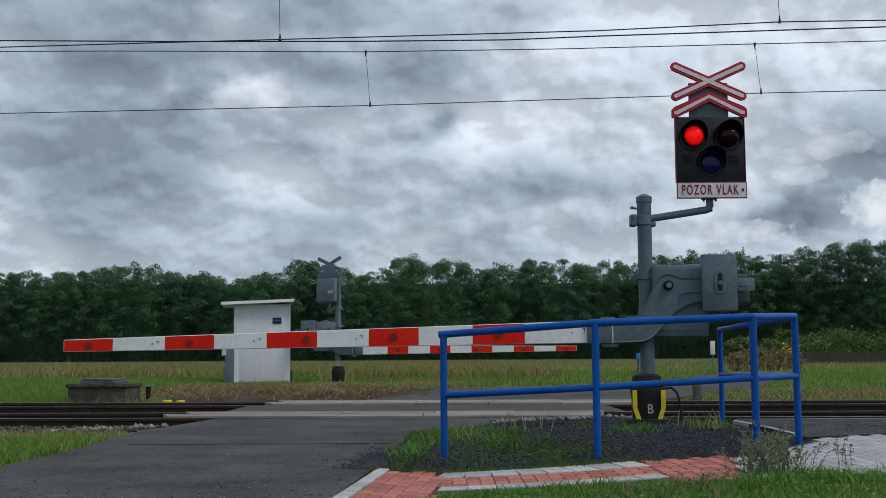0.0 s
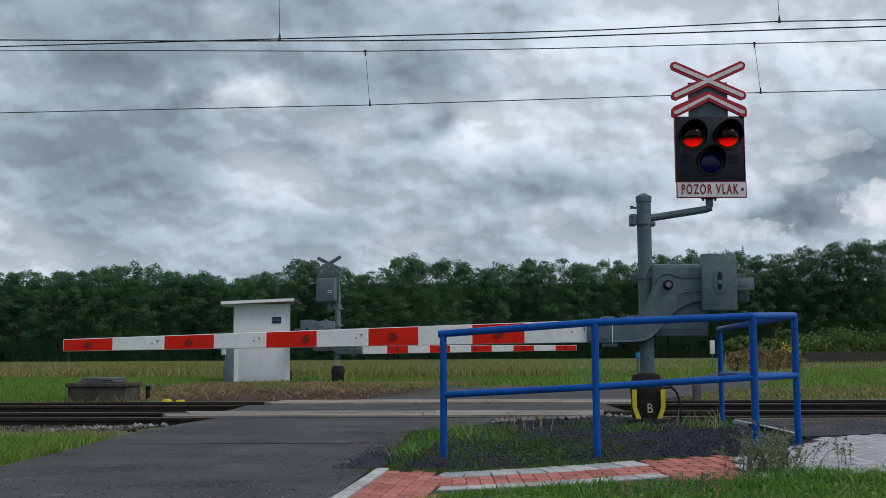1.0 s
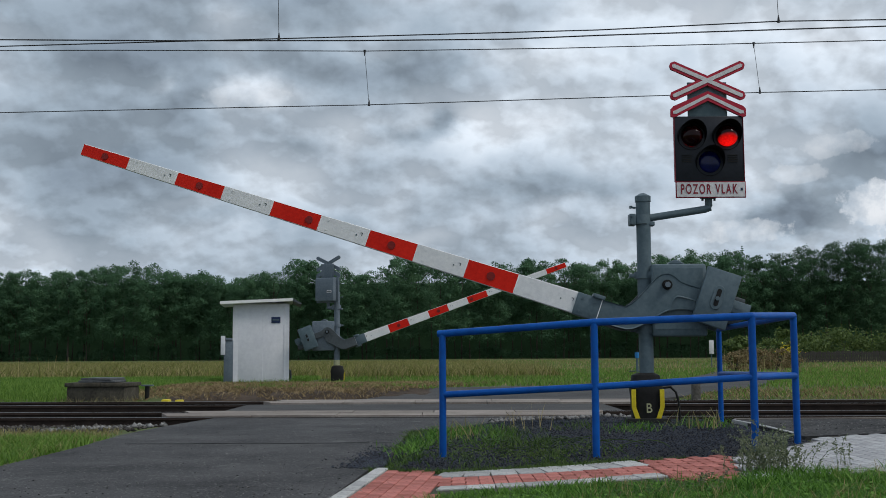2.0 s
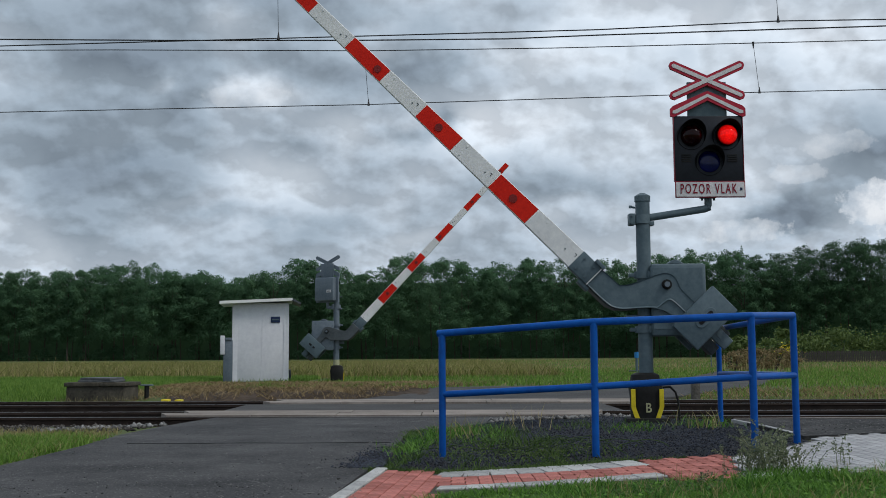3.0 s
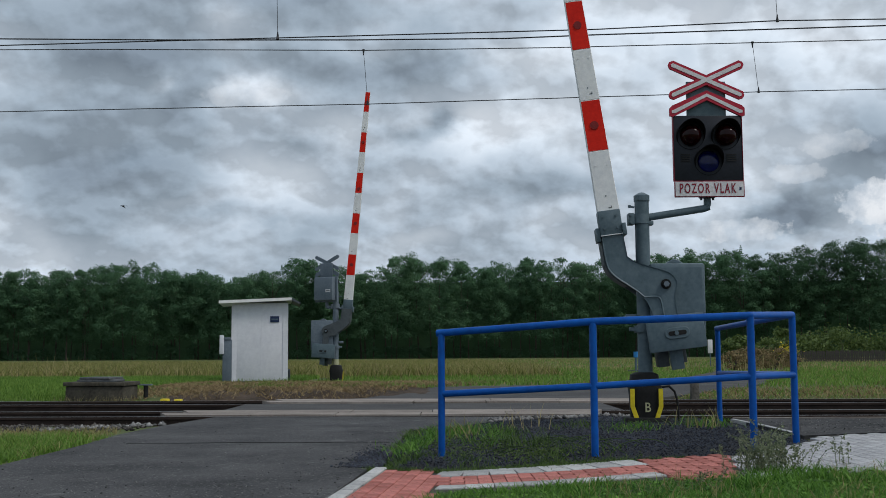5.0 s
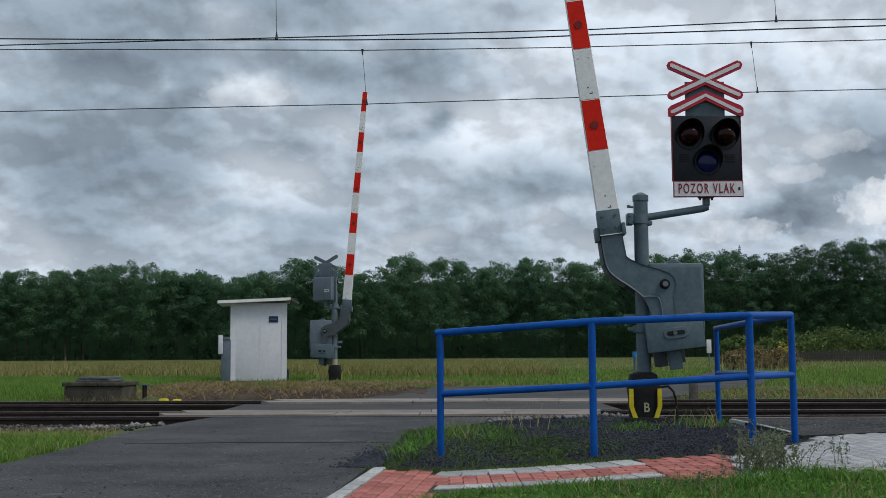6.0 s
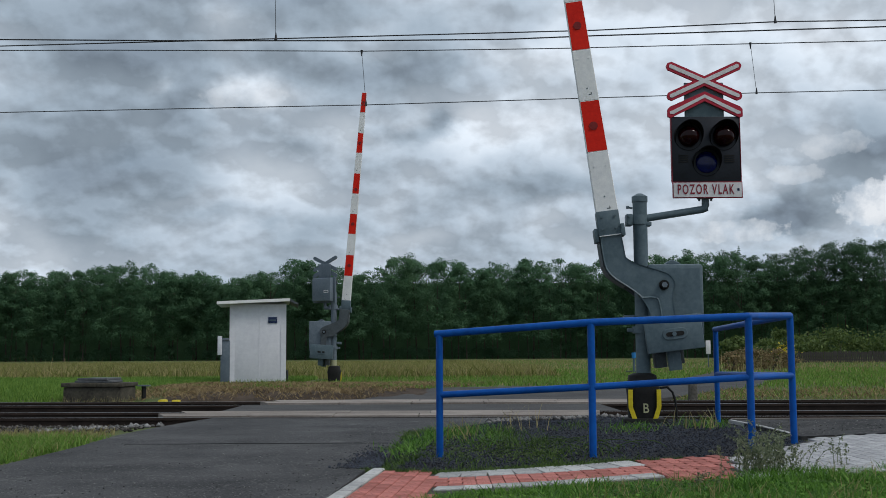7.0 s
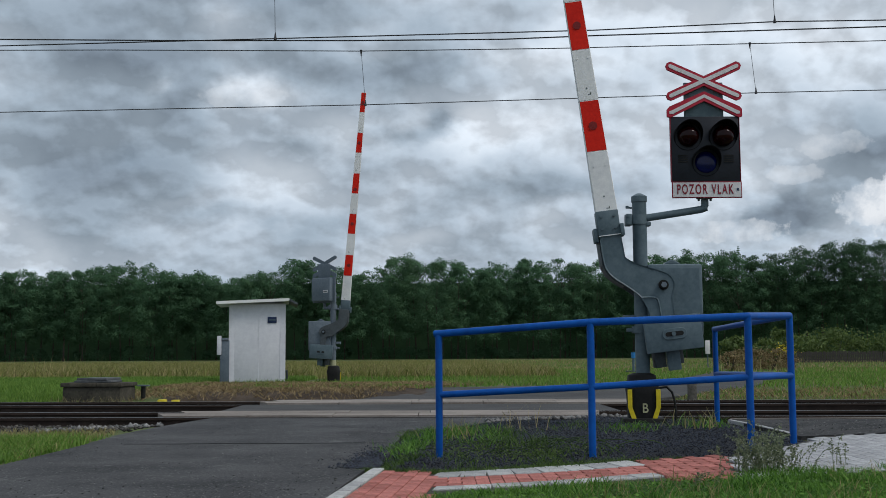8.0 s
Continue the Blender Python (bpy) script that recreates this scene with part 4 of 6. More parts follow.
def signal(m, label, far=False):
    """Lamp board with a cross above it; x and z about the board's middle, front towards -y."""
    th = tagged(ground_thing("crossing_signal", m), label, "warning signal", group="signals of the level crossing")
    hw = 0.40
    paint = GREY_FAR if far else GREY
    bm = bmesh.new()
    box(bm, -hw, hw, 0.0, 0.05, -0.384, 0.388, 0.01)
    board = part("board", bm, BLACK if not far else [GREY_FAR], th, "black lamp board" if not far else "grey back of the lamp board")
    bm = bmesh.new()
    box(bm, -hw + 0.06, hw - 0.06, 0.05, 0.22, -0.34, 0.36, 0.03)
    part("housing", bm, paint, th)
    if far:
        bm = bmesh.new()
        box(bm, -0.27, -0.10, 0.22, 0.226, -0.09, -0.01)
        lb = part("label_plate", bm, SIGN_WHITE, th, "small white label with an unreadable mark")
        bm = bmesh.new()
        box(bm, -0.25, -0.12, 0.226, 0.229, -0.065, -0.04)
        part("writing_bar", bm, GREY_DARK, lb)
    for x0, x1, z0, z1 in ((-hw - 0.006, -hw, -0.384, 0.393), (hw, hw + 0.006, -0.384, 0.393)):
        bm = bmesh.new()
        box(bm, x0, x1, -0.006, 0.05, z0, z1)
        part("edge_strip", bm, GREY_FAR if far else SIGN_DEEP_RED, board)
    for s in (-1, 1):
        for k in range(4):
            bm = bmesh.new()
            box(bm, s * 0.27 - 0.055, s * 0.27 + 0.055, -0.012, 0.0, -0.155 + 0.025 * k, -0.145 + 0.025 * k)
            part("vent_slat", bm, BLACK_MATT, board)
    lamps = []
    for x, z, blue in ((-0.205, 0.15, False), (0.205, 0.15, False), (0.0, -0.155, True)):
        bm = bmesh.new()
        n, r, ro = 28, 0.160, 0.166
        for i in range(n):      # hood: long above, short below
            a0, a1 = 2 * math.pi * i / n, 2 * math.pi * (i + 1) / n
            q = []
            for a in (a0, a1):
                ln = 0.006 + 0.20 * max(0.0, math.sin(a) * 0.7 + 0.3)
                q.append([bm.verts.new((x + rr * math.cos(a), y, z + rr * math.sin(a))) for rr, y in ((r, 0.0), (r, -ln), (ro, -ln), (ro, 0.0))])
            for j in range(3):
                bm.faces.new((q[0][j], q[0][j + 1], q[1][j + 1], q[1][j]))
        bmesh.ops.remove_doubles(bm, verts=bm.verts[:], dist=0.0004)
        hood = part("hood", bm, HOOD, th, "black lamp hood")
        bm = bmesh.new()
        if blue:
            bmesh.ops.create_uvsphere(bm, u_segments=24, v_segments=12, radius=0.128, matrix=Matrix.LocRotScale((x, -0.005, z), None, (1, 0.28, 1)))
            part("blue_lens", bm, BLUE_LENS, th, "dark blue lamp lens")
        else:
            # one side glows, the other is dark; turning the body stands for blinking
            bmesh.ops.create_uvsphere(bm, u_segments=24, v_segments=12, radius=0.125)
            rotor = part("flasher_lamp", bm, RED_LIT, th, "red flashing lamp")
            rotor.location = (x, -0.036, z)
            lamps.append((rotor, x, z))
    if not far:
        bm = bmesh.new()
        box(bm, -hw - 0.008, hw + 0.008, -0.02, -0.004, -0.58, -0.385, 0.004)
        pl = part("name_plate", bm, SIGN_DEEP_RED, th, "white warning plate with a red border")
        bm = bmesh.new()
        box(bm, -hw + 0.004, hw - 0.004, -0.024, -0.0195, -0.567, -0.397)
        part("plate_face", bm, SIGN_WHITE, pl)
        t = text_mesh("lettering", "POZOR VLAK", 0.150, pose(-0.023, -0.0265, -0.482, 90) @ Matrix.Diagonal((0.59, 1.06, 1, 1)), SIGN_DEEP_RED, pl, "red lettering")
        bm = bmesh.new()
        box(bm, 0.345, 0.370, -0.028, -0.024, -0.495, -0.465)
        part("maker_mark", bm, SIGN_BLUE, pl)
    bm = bmesh.new()
    box(bm, -0.23, 0.23, 0.03, 0.055, 0.38, 0.80, 0.004)
    part("backing_plate", bm, paint, th)
    # cross: two crossed bars and a chevron under them
    for nm, w, y0, y1, mt in (("cross", 0.105, -0.01, 0.028, SIGN_RED), ("cross_face", 0.045, -0.014, -0.0095, SIGN_WHITE)):
        if far:
            mt = GREY_FAR
        k = 0 if nm == "cross" else 0.026
        for p, q, nm2 in (((-0.435 + k, 0.612 + k * 0.5), (0.435 - k, 1.01 - k * 0.5), "bar"), ((-0.435 + k, 1.01 - k * 0.5), (0.435 - k, 0.612 + k * 0.5), "bar")):
            bm = bmesh.new()
            o = 0.0015 if q[1] > p[1] else 0
            stripe_bar(bm, p, q, w, y0 - o - (0.002 if nm != "cross" else 0), y1 - o)
            part(nm, bm, mt, th)
        bm = bmesh.new()
        a = 0.055 if nm == "cross" else 0.018
        plate(bm, [(-0.44 + k, 0.435 - a * 0.9), (-0.44 + k, 0.435 + a * 0.7), (-0.41 + k, 0.435 + a * 1.3), (0, 0.63 + a), (0.41 - k, 0.435 + a * 1.3), (0.44 - k, 0.435 + a * 0.7),
                   (0.44 - k, 0.435 - a * 0.9), (0.40 - k, 0.435 - a * 1.1), (0, 0.63 - a * 1.1), (-0.40 + k, 0.435 - a * 1.1)], y0 - 0.001, y1 - 0.001)
        part("chevron" if nm == "cross" else "chevron_face", bm, mt, th)
    return th, lamps


def bracket(m, label, pts, far=False):
    th = tagged(ground_thing("signal_bracket", m), label, "bracket")
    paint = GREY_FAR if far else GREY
    bm = bmesh.new()
    pipe(bm, pts, 0.043, 16)
    part("tube", bm, paint, th)
    bm = bmesh.new()
    cyl(bm, (0, 0, -0.05), (0, 0, 0.06), 0.10, n=24)
    box(bm, -0.15, -0.08, -0.07, 0.07, -0.065, 0.07, 0.008)
    box(bm, 0.07, 0.14, -0.06, 0.06, -0.07, -0.02, 0.008)
    for z in (-0.04, 0.045):
        cyl(bm, (-0.13, -0.1, z), (-0.13, 0.1, z), 0.016, n=8)
    part("clamp", bm, paint, th)
    x, y, z = pts[-1]
    bm = bmesh.new()
    box(bm, x - 0.09, x + 0.09, y - 0.04, y + 0.05, z - 0.03, z + 0.01, 0.006)
    for s in (-0.07, 0.07):
        cyl(bm, (x + s, y, z - 0.055), (x + s, y, z + 0.02), 0.014, n=8)
    part("flange", bm, paint, th)
    return th


# ---- far side ----
def build_shed():
    th = tagged(ground_thing("relay_shed", pose(-5.06, 31.0, 0.09, rz=8) @ Matrix.Diagonal((1.05, 1, 1, 1))), "small white relay shed with a flat overhanging roof", "shed")
    bm = bmesh.new()
    box(bm, -0.80, 0.70, 0, 1.5, 0.06, 2.28, 0.01)
    wall = part("wall", bm, SHED_WALL, th)
    bm = bmesh.new()
    box(bm, -0.78, 0.70, -0.01, 1.48, -0.1, 0.08)
    part("plinth", bm, BLACK_MATT, th, "dark plinth")
    for x in (-0.8, 0.56):
        bm = bmesh.new()
        box(bm, x, x + 0.14, -0.012, 0.0, 0.07, 2.27)
        part("corner_trim", bm, SHED_WALL, wall)
    bm = bmesh.new()
    box(bm, -0.02, 0.0, -0.006, 0.0, 0.07, 2.27)
    part("panel_seam", bm, SHED_WALL, wall)
    bm = bmesh.new()
    plate(bm, [(-1.13, 2.25), (0.78, 2.34), (0.8, 2.40), (0.78, 2.42), (-1.13, 2.33)], -0.28, 1.9)
    rf = part("roof", bm, SHED_ROOF, th, "white flat roof with an overhang")
    bm = bmesh.new()
    plate(bm, [(0.8, 2.34), (1.02, 2.24), (1.02, 2.28), (0.8, 2.41)], -0.26, 1.9)
    part("gutter", bm, GREY_DARK, rf)
    bm = bmesh.new()
    box(bm, 0.22, 0.46, -0.024, 0.0, 1.73, 1.90, 0.005)
    pl = part("plate", bm, SIGN_BLUE, th, "small dark blue plate")
    bm = bmesh.new()
    box(bm, 0.25, 0.43, -0.028, -0.024, 1.80, 1.83)
    part("writing_bar", bm, GREY, pl)
    bm = bmesh.new()
    pipe(bm, [(0.74, 0.3, 0.0), (0.74, 0.25, 0.25), (0.73, 0.2, 0.4)], 0.03)
    part("cable_duct", bm, GREY_DARK, th)
    cb = tagged(ground_thing("meter_cabinet", pose(-5.99, 30.95, 0.08)), "narrow grey meter cabinet beside the shed", "cabinet")
    bm = bmesh.new()
    box(bm, -0.14, 0.12, -0.1, 0.3, -0.02, 1.25, 0.01)
    part("body", bm, GREY_FAR, cb)
    bm = bmesh.new()
    box(bm, -0.20, 0.10, -0.13, 0.33, 1.25, 1.32, 0.01)
    part("lid", bm, GREY_FAR, cb)
    bm = bmesh.new()
    box(bm, -0.22, -0.10, -0.14, -0.1, 0.85, 1.38, 0.006)
    part("door", bm, SHED_WALL, cb)


def build_chamber():
    th = tagged(ground_thing("concrete_chamber", pose(-7.24, 23.6, -0.05, rz=-4) @ Matrix.Diagonal((0.85, 0.9, 1, 1))), "weathered concrete cable chamber with slab lids", "cable chamber")
    bm = bmesh.new()
    box(bm, -0.74, 0.72, -0.5, 0.5, -0.2, 0.32, 0.02)
    part("body", bm, MOSSY, th)
    bm = bmesh.new()
    box(bm, -0.78, 0.12, -0.55, 0.55, 0.325, 0.41, 0.015)
    part("lid", bm, MOSSY, th)
    bm = bmesh.new()
    box(bm, 0.13, 0.76, -0.55, 0.55, 0.325, 0.405, 0.015)
    part("lid", bm, MOSSY, th)
    for x0, x1, z, turn, name in ((-0.50, 0.42, 0.412, 2.0, "cover_slab"), (-0.42, 0.36, 0.462, -3.5, "cover_slab")):
        bm = bmesh.new()
        box(bm, x0, x1, -0.4, 0.4, 0.0, 0.046, 0.008)
        part(name, bm, SLAB_GREY, th).matrix_basis = pose(0, 0, z, rz=turn)


# ---- overhead line ----
def wire(name, pts, r, label):
    bm = bmesh.new()
    pipe(bm, pts, r, 6)
    ob = new(name, mesh_of(name, bm, WIRE, True))
    return tagged(ob, label, "overhead wire")


def build_wires():
    def line(c, pts):
        (x0, z0), (x1, z1) = pts[0], pts[-1]
        pts = [(-75, z0 + 0.9)] + list(pts) + [(75, z1 + 0.6)]
        return [(x, track_line(x, c), z) for x, z in pts]
    wire("contact_wire", line(17.05, [(-7.2, 5.955), (-4.4, 5.97), (-2.6, 5.977), (2.48, 6.0), (5.29, 6.073), (6.9, 6.06)]), 0.0095, "dark contact wire over the nearer track")
    wire("feeder_wire", line(17.05, [(-7.2, 6.067), (-4.4, 5.985), (-1.3, 5.915), (1.05, 5.885), (2.48, 5.912), (6.9, 5.955)]), 0.0105, "dark feeder wire beside the contact wire")
    wire("messenger_wire", line(17.05, [(-7.2, 7.5), (-2.6, 7.32), (1.4, 7.26), (5.29, 7.32), (6.9, 7.4)]), 0.009, "messenger wire over the nearer track")
    wire("messenger_wire", line(21.05, [(-8.9, 7.05), (-6.58, 7.005), (-1.5, 6.873), (2.3, 6.845), (6.04, 6.857), (8.5, 6.86)]), 0.009, "messenger wire over the farther track")
    wire("contact_wire", line(21.05, [(-8.85, 5.779), (-1.41, 5.794), (6.13, 5.889), (8.47, 5.896)]), 0.0085, "dark contact wire over the farther track")
    for c, x0, z0, x1, z1 in ((17.05, -2.6, 5.977, -2.63, 7.32), (17.05, 5.29, 6.073, 5.25, 7.32), (21.05, -1.414, 5.794, -1.5, 6.873), (21.05, 6.13, 5.889, 6.04, 6.857)):
        th = tagged(ground_thing("dropper", pose(x0, track_line(x0, c), z0)), "thin dropper wire with small clamps", "dropper", group="droppers of the overhead line")
        top = (x1 - x0, 0, z1 - z0)
        bm = bmesh.new()
        cyl(bm, (0, 0, 0), top, 0.0045, n=6)
        part("wire", bm, WIRE, th)
        for p, s in (((0, 0, 0), 1), (top, -1)):
            bm = bmesh.new()
            cyl(bm, (p[0], 0, p[2] - 0.02 * s), (p[0], 0, p[2] + 0.10 * s), 0.026, 0.008, n=8)
            part("clamp", bm, WIRE, th)


# ---- plants ----
def blades(name, px, py, pz, height, width, material, label, category, lean=0.35):
    """Grass blades: each a bent, tapering ribbon of two pieces."""
    n = len(px)
    a = rng.uniform(0, 2 * np.pi, n)
    b = rng.uniform(0, 2 * np.pi, n)
    h = height * rng.uniform(0.55, 1.2, n)
    w = width * rng.uniform(0.6, 1.3, n) / 2
    ln = lean * h * rng.uniform(0.2, 1.3, n)
    dx, dy = np.cos(a) * w, np.sin(a) * w
    lx, ly = np.cos(b) * ln, np.sin(b) * ln
    v = np.empty((n, 5, 3))
    v[:, 0] = np.stack([px - dx, py - dy, pz], -1)
    v[:, 1] = np.stack([px + dx, py + dy, pz], -1)
    v[:, 2] = np.stack([px + dx * 0.8 + lx * 0.35, py + dy * 0.8 + ly * 0.35, pz + h * 0.55], -1)
    v[:, 3] = np.stack([px - dx * 0.8 + lx * 0.35, py - dy * 0.8 + ly * 0.35, pz + h * 0.55], -1)
    v[:, 4] = np.stack([px + lx, py + ly, pz + h], -1)
    f = np.array([(0, 1, 2), (0, 2, 3), (3, 2, 4)])
    f = f[None] + 5 * np.arange(n)[:, None, None]
    ob = from_arrays(name, v.reshape(-1, 3), f.reshape(-1, 3), material)
    return tagged(ob, label, category, kind="stuff")


def skyline(x):
    """Height of the wood along its front."""
    return np.interp(x, [-115, -83, -70, -58, -47, -38, -28, -19, -15.5, -8, 0, 7, 15, 23, 28, 36, 47, 56, 62, 70, 83, 115],
                     [17, 16.8, 16.2, 17.4, 16.0, 14.6, 17.5, 17.0, 15.4, 18.7, 18.0, 16.7, 17.9, 17.8, 16.9, 17.6, 19.4, 18.6, 17.6, 20.2, 21.2, 21])


def crown(cx, cy, base, top, radius, boughs, per, spread=1.0):
    """Leaf places and outward directions of one crown: clumps of leaves at the ends of boughs."""
    pts, out = [], []
    for k in range(boughs):
        u = rng.uniform(0, 1)
        a = rng.uniform(0, 2 * np.pi)
        prof = math.sqrt(max(0.02, 1 - abs(2 * u - 0.9) ** 2.2 / 1.1 ** 2.2))
        rad = radius * prof * rng.uniform(0.55, 1.0)
        c = np.array([cx + rad * math.cos(a), cy + rad * math.sin(a), base + (top - base) * u])
        d = rng.normal(0, 1, (per, 3))
        size = rng.uniform(0.25, 0.75) * spread
        pts.append(c + d * size * np.array([1.0, 1.0, 0.55]))
        d /= np.linalg.norm(d, axis=1)[:, None]
        out.append(d + np.array([0, 0, 0.5]))
    return np.concatenate(pts), np.concatenate(out)


def leaves(centres, size, out=None, loose=0.6):
    """Small leaf quads about the centres, facing roughly outwards where a direction is given."""
    n = len(centres)
    nrm = rng.normal(0, 1, (n, 3))
    if out is not None:
        nrm = nrm * loose + out
    nrm /= np.linalg.norm(nrm, axis=1)[:, None]
    u = np.cross(nrm, rng.normal(0, 1, (n, 3)))
    u /= np.linalg.norm(u, axis=1)[:, None]
    w = np.cross(nrm, u)
    s = size * rng.uniform(0.6, 1.4, n)[:, None]
    c = np.asarray(centres)
    v = np.stack([c - u * s, c - w * s * 0.6, c + u * s, c + w * s * 0.6], 1)
    return v.reshape(-1, 3), np.arange(4 * n).reshape(-1, 4)


def tree_crown(cx, cy, base, top, radius, clumps, per):
    """Leaf places and outward directions of one tall crown: leaves on the outer shells of clumps, lacy towards the top."""
    pts, out = [], []
    for k in range(clumps):
        u = rng.uniform(0, 1) ** 0.8
        a = rng.uniform(0, 2 * np.pi)
        prof = math.sqrt(max(0.03, 1 - abs(2 * u - 0.85) ** 2.4 / 1.15 ** 2.4))
        rad = radius * prof * math.sqrt(rng.uniform(0.12, 1.0))
        size = rng.uniform(0.6, 1.3) * (1.0 - 0.25 * u)
        c = np.array([cx + rad * math.cos(a), cy + rad * math.sin(a), base + (top - base - size * 0.6) * u])
        n = int(per * size ** 1.6 * (1.15 if u > 0.6 else 1.0))
        d = rng.normal(0, 1, (n, 3))
        d[:, 2] = np.abs(d[:, 2]) * np.where(rng.uniform(0, 1, n) < 0.8, 1, -0.6)
        d /= np.linalg.norm(d, axis=1)[:, None]
        lump = 1 + 0.28 * np.sin(4.1 * d[:, 0] + k) * np.sin(4.7 * d[:, 1] + 2 * k) + 0.16 * rng.normal(0, 1, n)
        pts.append(c + d * (size * lump)[:, None] * np.array([1.0, 1.0, 0.85]))
        out.append(d * 1.2 + np.array([0, 0, 0.35]))
    return np.concatenate(pts), np.concatenate(out)


def build_wood():
    ps, os_ = [], []
    for row_y, step, hk, low, clumps, per in ((200, 3.9, 0.965, 0.20, 62, 150), (205, 4.2, 1.01, 0.25, 52, 135), (212, 4.6, 1.06, 0.45, 36, 110)):
        for x in np.arange(-98, 98, step):
            x = x + rng.uniform(-1.7, 1.7)
            y = row_y + rng.uniform(-2, 2)
            top = float(skyline(x)) * hk * rng.uniform(0.965, 1.03) + 0.25
            p, o = tree_crown(x, y, top * low, top, rng.uniform(2.8, 4.4), clumps, per)
            ps.append(p), os_.append(o)
    # undergrowth along the edge
    for x in np.arange(-98, 98, 3.4):
        p, o = tree_crown(x + rng.uniform(-1, 1), 203.5 + rng.uniform(-1.2, 1.2), 0.2, rng.uniform(1.6, 3.6), rng.uniform(1.0, 1.8), 7, 110)
        ps.append(p), os_.append(o)
    # lone tall tops that stand out of the edge
    for x, y, h in ((-58, 204, 18.4), (-28, 205, 18.6), (-24, 204, 18.2), (-8, 203, 18.8), (-5, 204, 18.6), (16, 205, 18.7), (46, 205, 20.2), (67, 203, 20.4), (56, 206, 20.0)):
        p, o = tree_crown(x, y, h * 0.55, h, 2.6, 22, 130)
        ps.append(p), os_.append(o)
    for x, h, w in ((56.1, 20.6, 0.85), (31.0, 18.4, 0.6)):      # tips of spruces
        for u in np.linspace(0, 1, 16):
            n = int(20 + 60 * (1 - u))
            a = rng.uniform(0, 2 * np.pi, n)
            r = w * 2.2 * (1 - u) * rng.uniform(0.2, 1, n) + 0.05
            d = np.stack([np.cos(a), np.sin(a), np.full(n, 0.4)], -1)
            ps.append(np.stack([x + r * d[:, 0], 204 + r * d[:, 1], np.full(n, h - 5 * (1 - u)) - 0.25 * r], -1)), os_.append(d)
    p, o = np.concatenate(ps), np.concatenate(os_)
    k = p[:, 2] > 0.1
    p, o = p[k], o[k]
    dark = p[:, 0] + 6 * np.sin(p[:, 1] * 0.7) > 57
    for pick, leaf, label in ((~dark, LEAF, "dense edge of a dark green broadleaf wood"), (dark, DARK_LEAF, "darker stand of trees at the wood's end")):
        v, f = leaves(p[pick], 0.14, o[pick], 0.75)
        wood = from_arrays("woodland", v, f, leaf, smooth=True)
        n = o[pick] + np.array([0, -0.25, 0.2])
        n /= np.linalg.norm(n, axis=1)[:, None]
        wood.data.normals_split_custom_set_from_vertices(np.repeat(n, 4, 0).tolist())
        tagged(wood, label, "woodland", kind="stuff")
    bm = bmesh.new()
    for x in np.arange(-110, 110, 1.5):
        x = x + rng.uniform(-0.7, 0.7)
        y = 203 + rng.uniform(-1, 7)
        h = float(skyline(x))
        cyl(bm, (x, y, -0.3), (x + rng.uniform(-0.8, 0.8), y, h * 0.85), rng.uniform(0.08, 0.18), 0.04, n=6)
        for b in range(3):
            z = h * rng.uniform(0.45, 0.8)
            a = rng.uniform(0, 6.28)
            cyl(bm, (x, y, z), (x + 2.2 * math.cos(a), y + 2.2 * math.sin(a), z + rng.uniform(1.5, 3.2)), 0.07, 0.02, n=5)
    tagged(new("woodland_trunks", mesh_of("woodland_trunks", bm, BARK)), "slender dark trunks inside the wood", "woodland", kind="stuff")
    # added box behind the trees; its dark colour puts in the wood's deep shade
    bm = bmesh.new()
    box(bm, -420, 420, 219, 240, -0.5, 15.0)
    tagged(new("backdrop", mesh_of("backdrop", bm, DARK_LEAF)), "dark box that stands for the wood's shaded depth", "woodland", kind="structure")


def bush(x, y, radius, height, boughs, material, label, leaf=0.09):
    th = tagged(ground_thing("bush", pose(x, y, float(ground_z(x, y)))), label, "bush", group="bushes at the field's edge")
    p, o = crown(0, 0, 0.1, height, radius, boughs * 2, 60, 0.38 * radius)
    k = p[:, 2] > 0.02
    v, f = leaves(p[k], leaf, o[k])
    c = from_arrays("crown", v, f, material)
    c.parent = th
    bm = bmesh.new()
    for k in range(5):
        a = rng.uniform(0, 6.28)
        cyl(bm, (0, 0, -0.1), (radius * 0.5 * math.cos(a), radius * 0.5 * math.sin(a), height * 0.7), 0.035, 0.01, n=6)
    part("stem", bm, BARK, th)


def scatter(n, x0, x1, y0, y1):
    return rng.uniform(x0, x1, n), rng.uniform(y0, y1, n)


def clumped(px, py, scale, cut):
    """Thins a scatter to patches."""
    v = np.array([noise.noise((a * scale, b * scale, 4.2)) for a, b in zip(px, py)])
    k = v > cut
    return px[k], py[k]


PATH_TOP = ([-3, -0.55, -0.05, 0.95, 1.61, 2.32, 2.63, 2.98, 3.36, 3.6, 4.2, 30], [8.95, 8.95, 8.71, 8.75, 8.95, 9.04, 9.18, 9.55, 10.08, 10.40, 10.36, 8.6])
PATH_LOW = ([-3, -0.1, 1.19, 1.98, 2.64, 3.06, 6.0, 30], [7.0, 7.42, 7.55, 7.70, 7.76, 7.72, 7.2, 4.0])


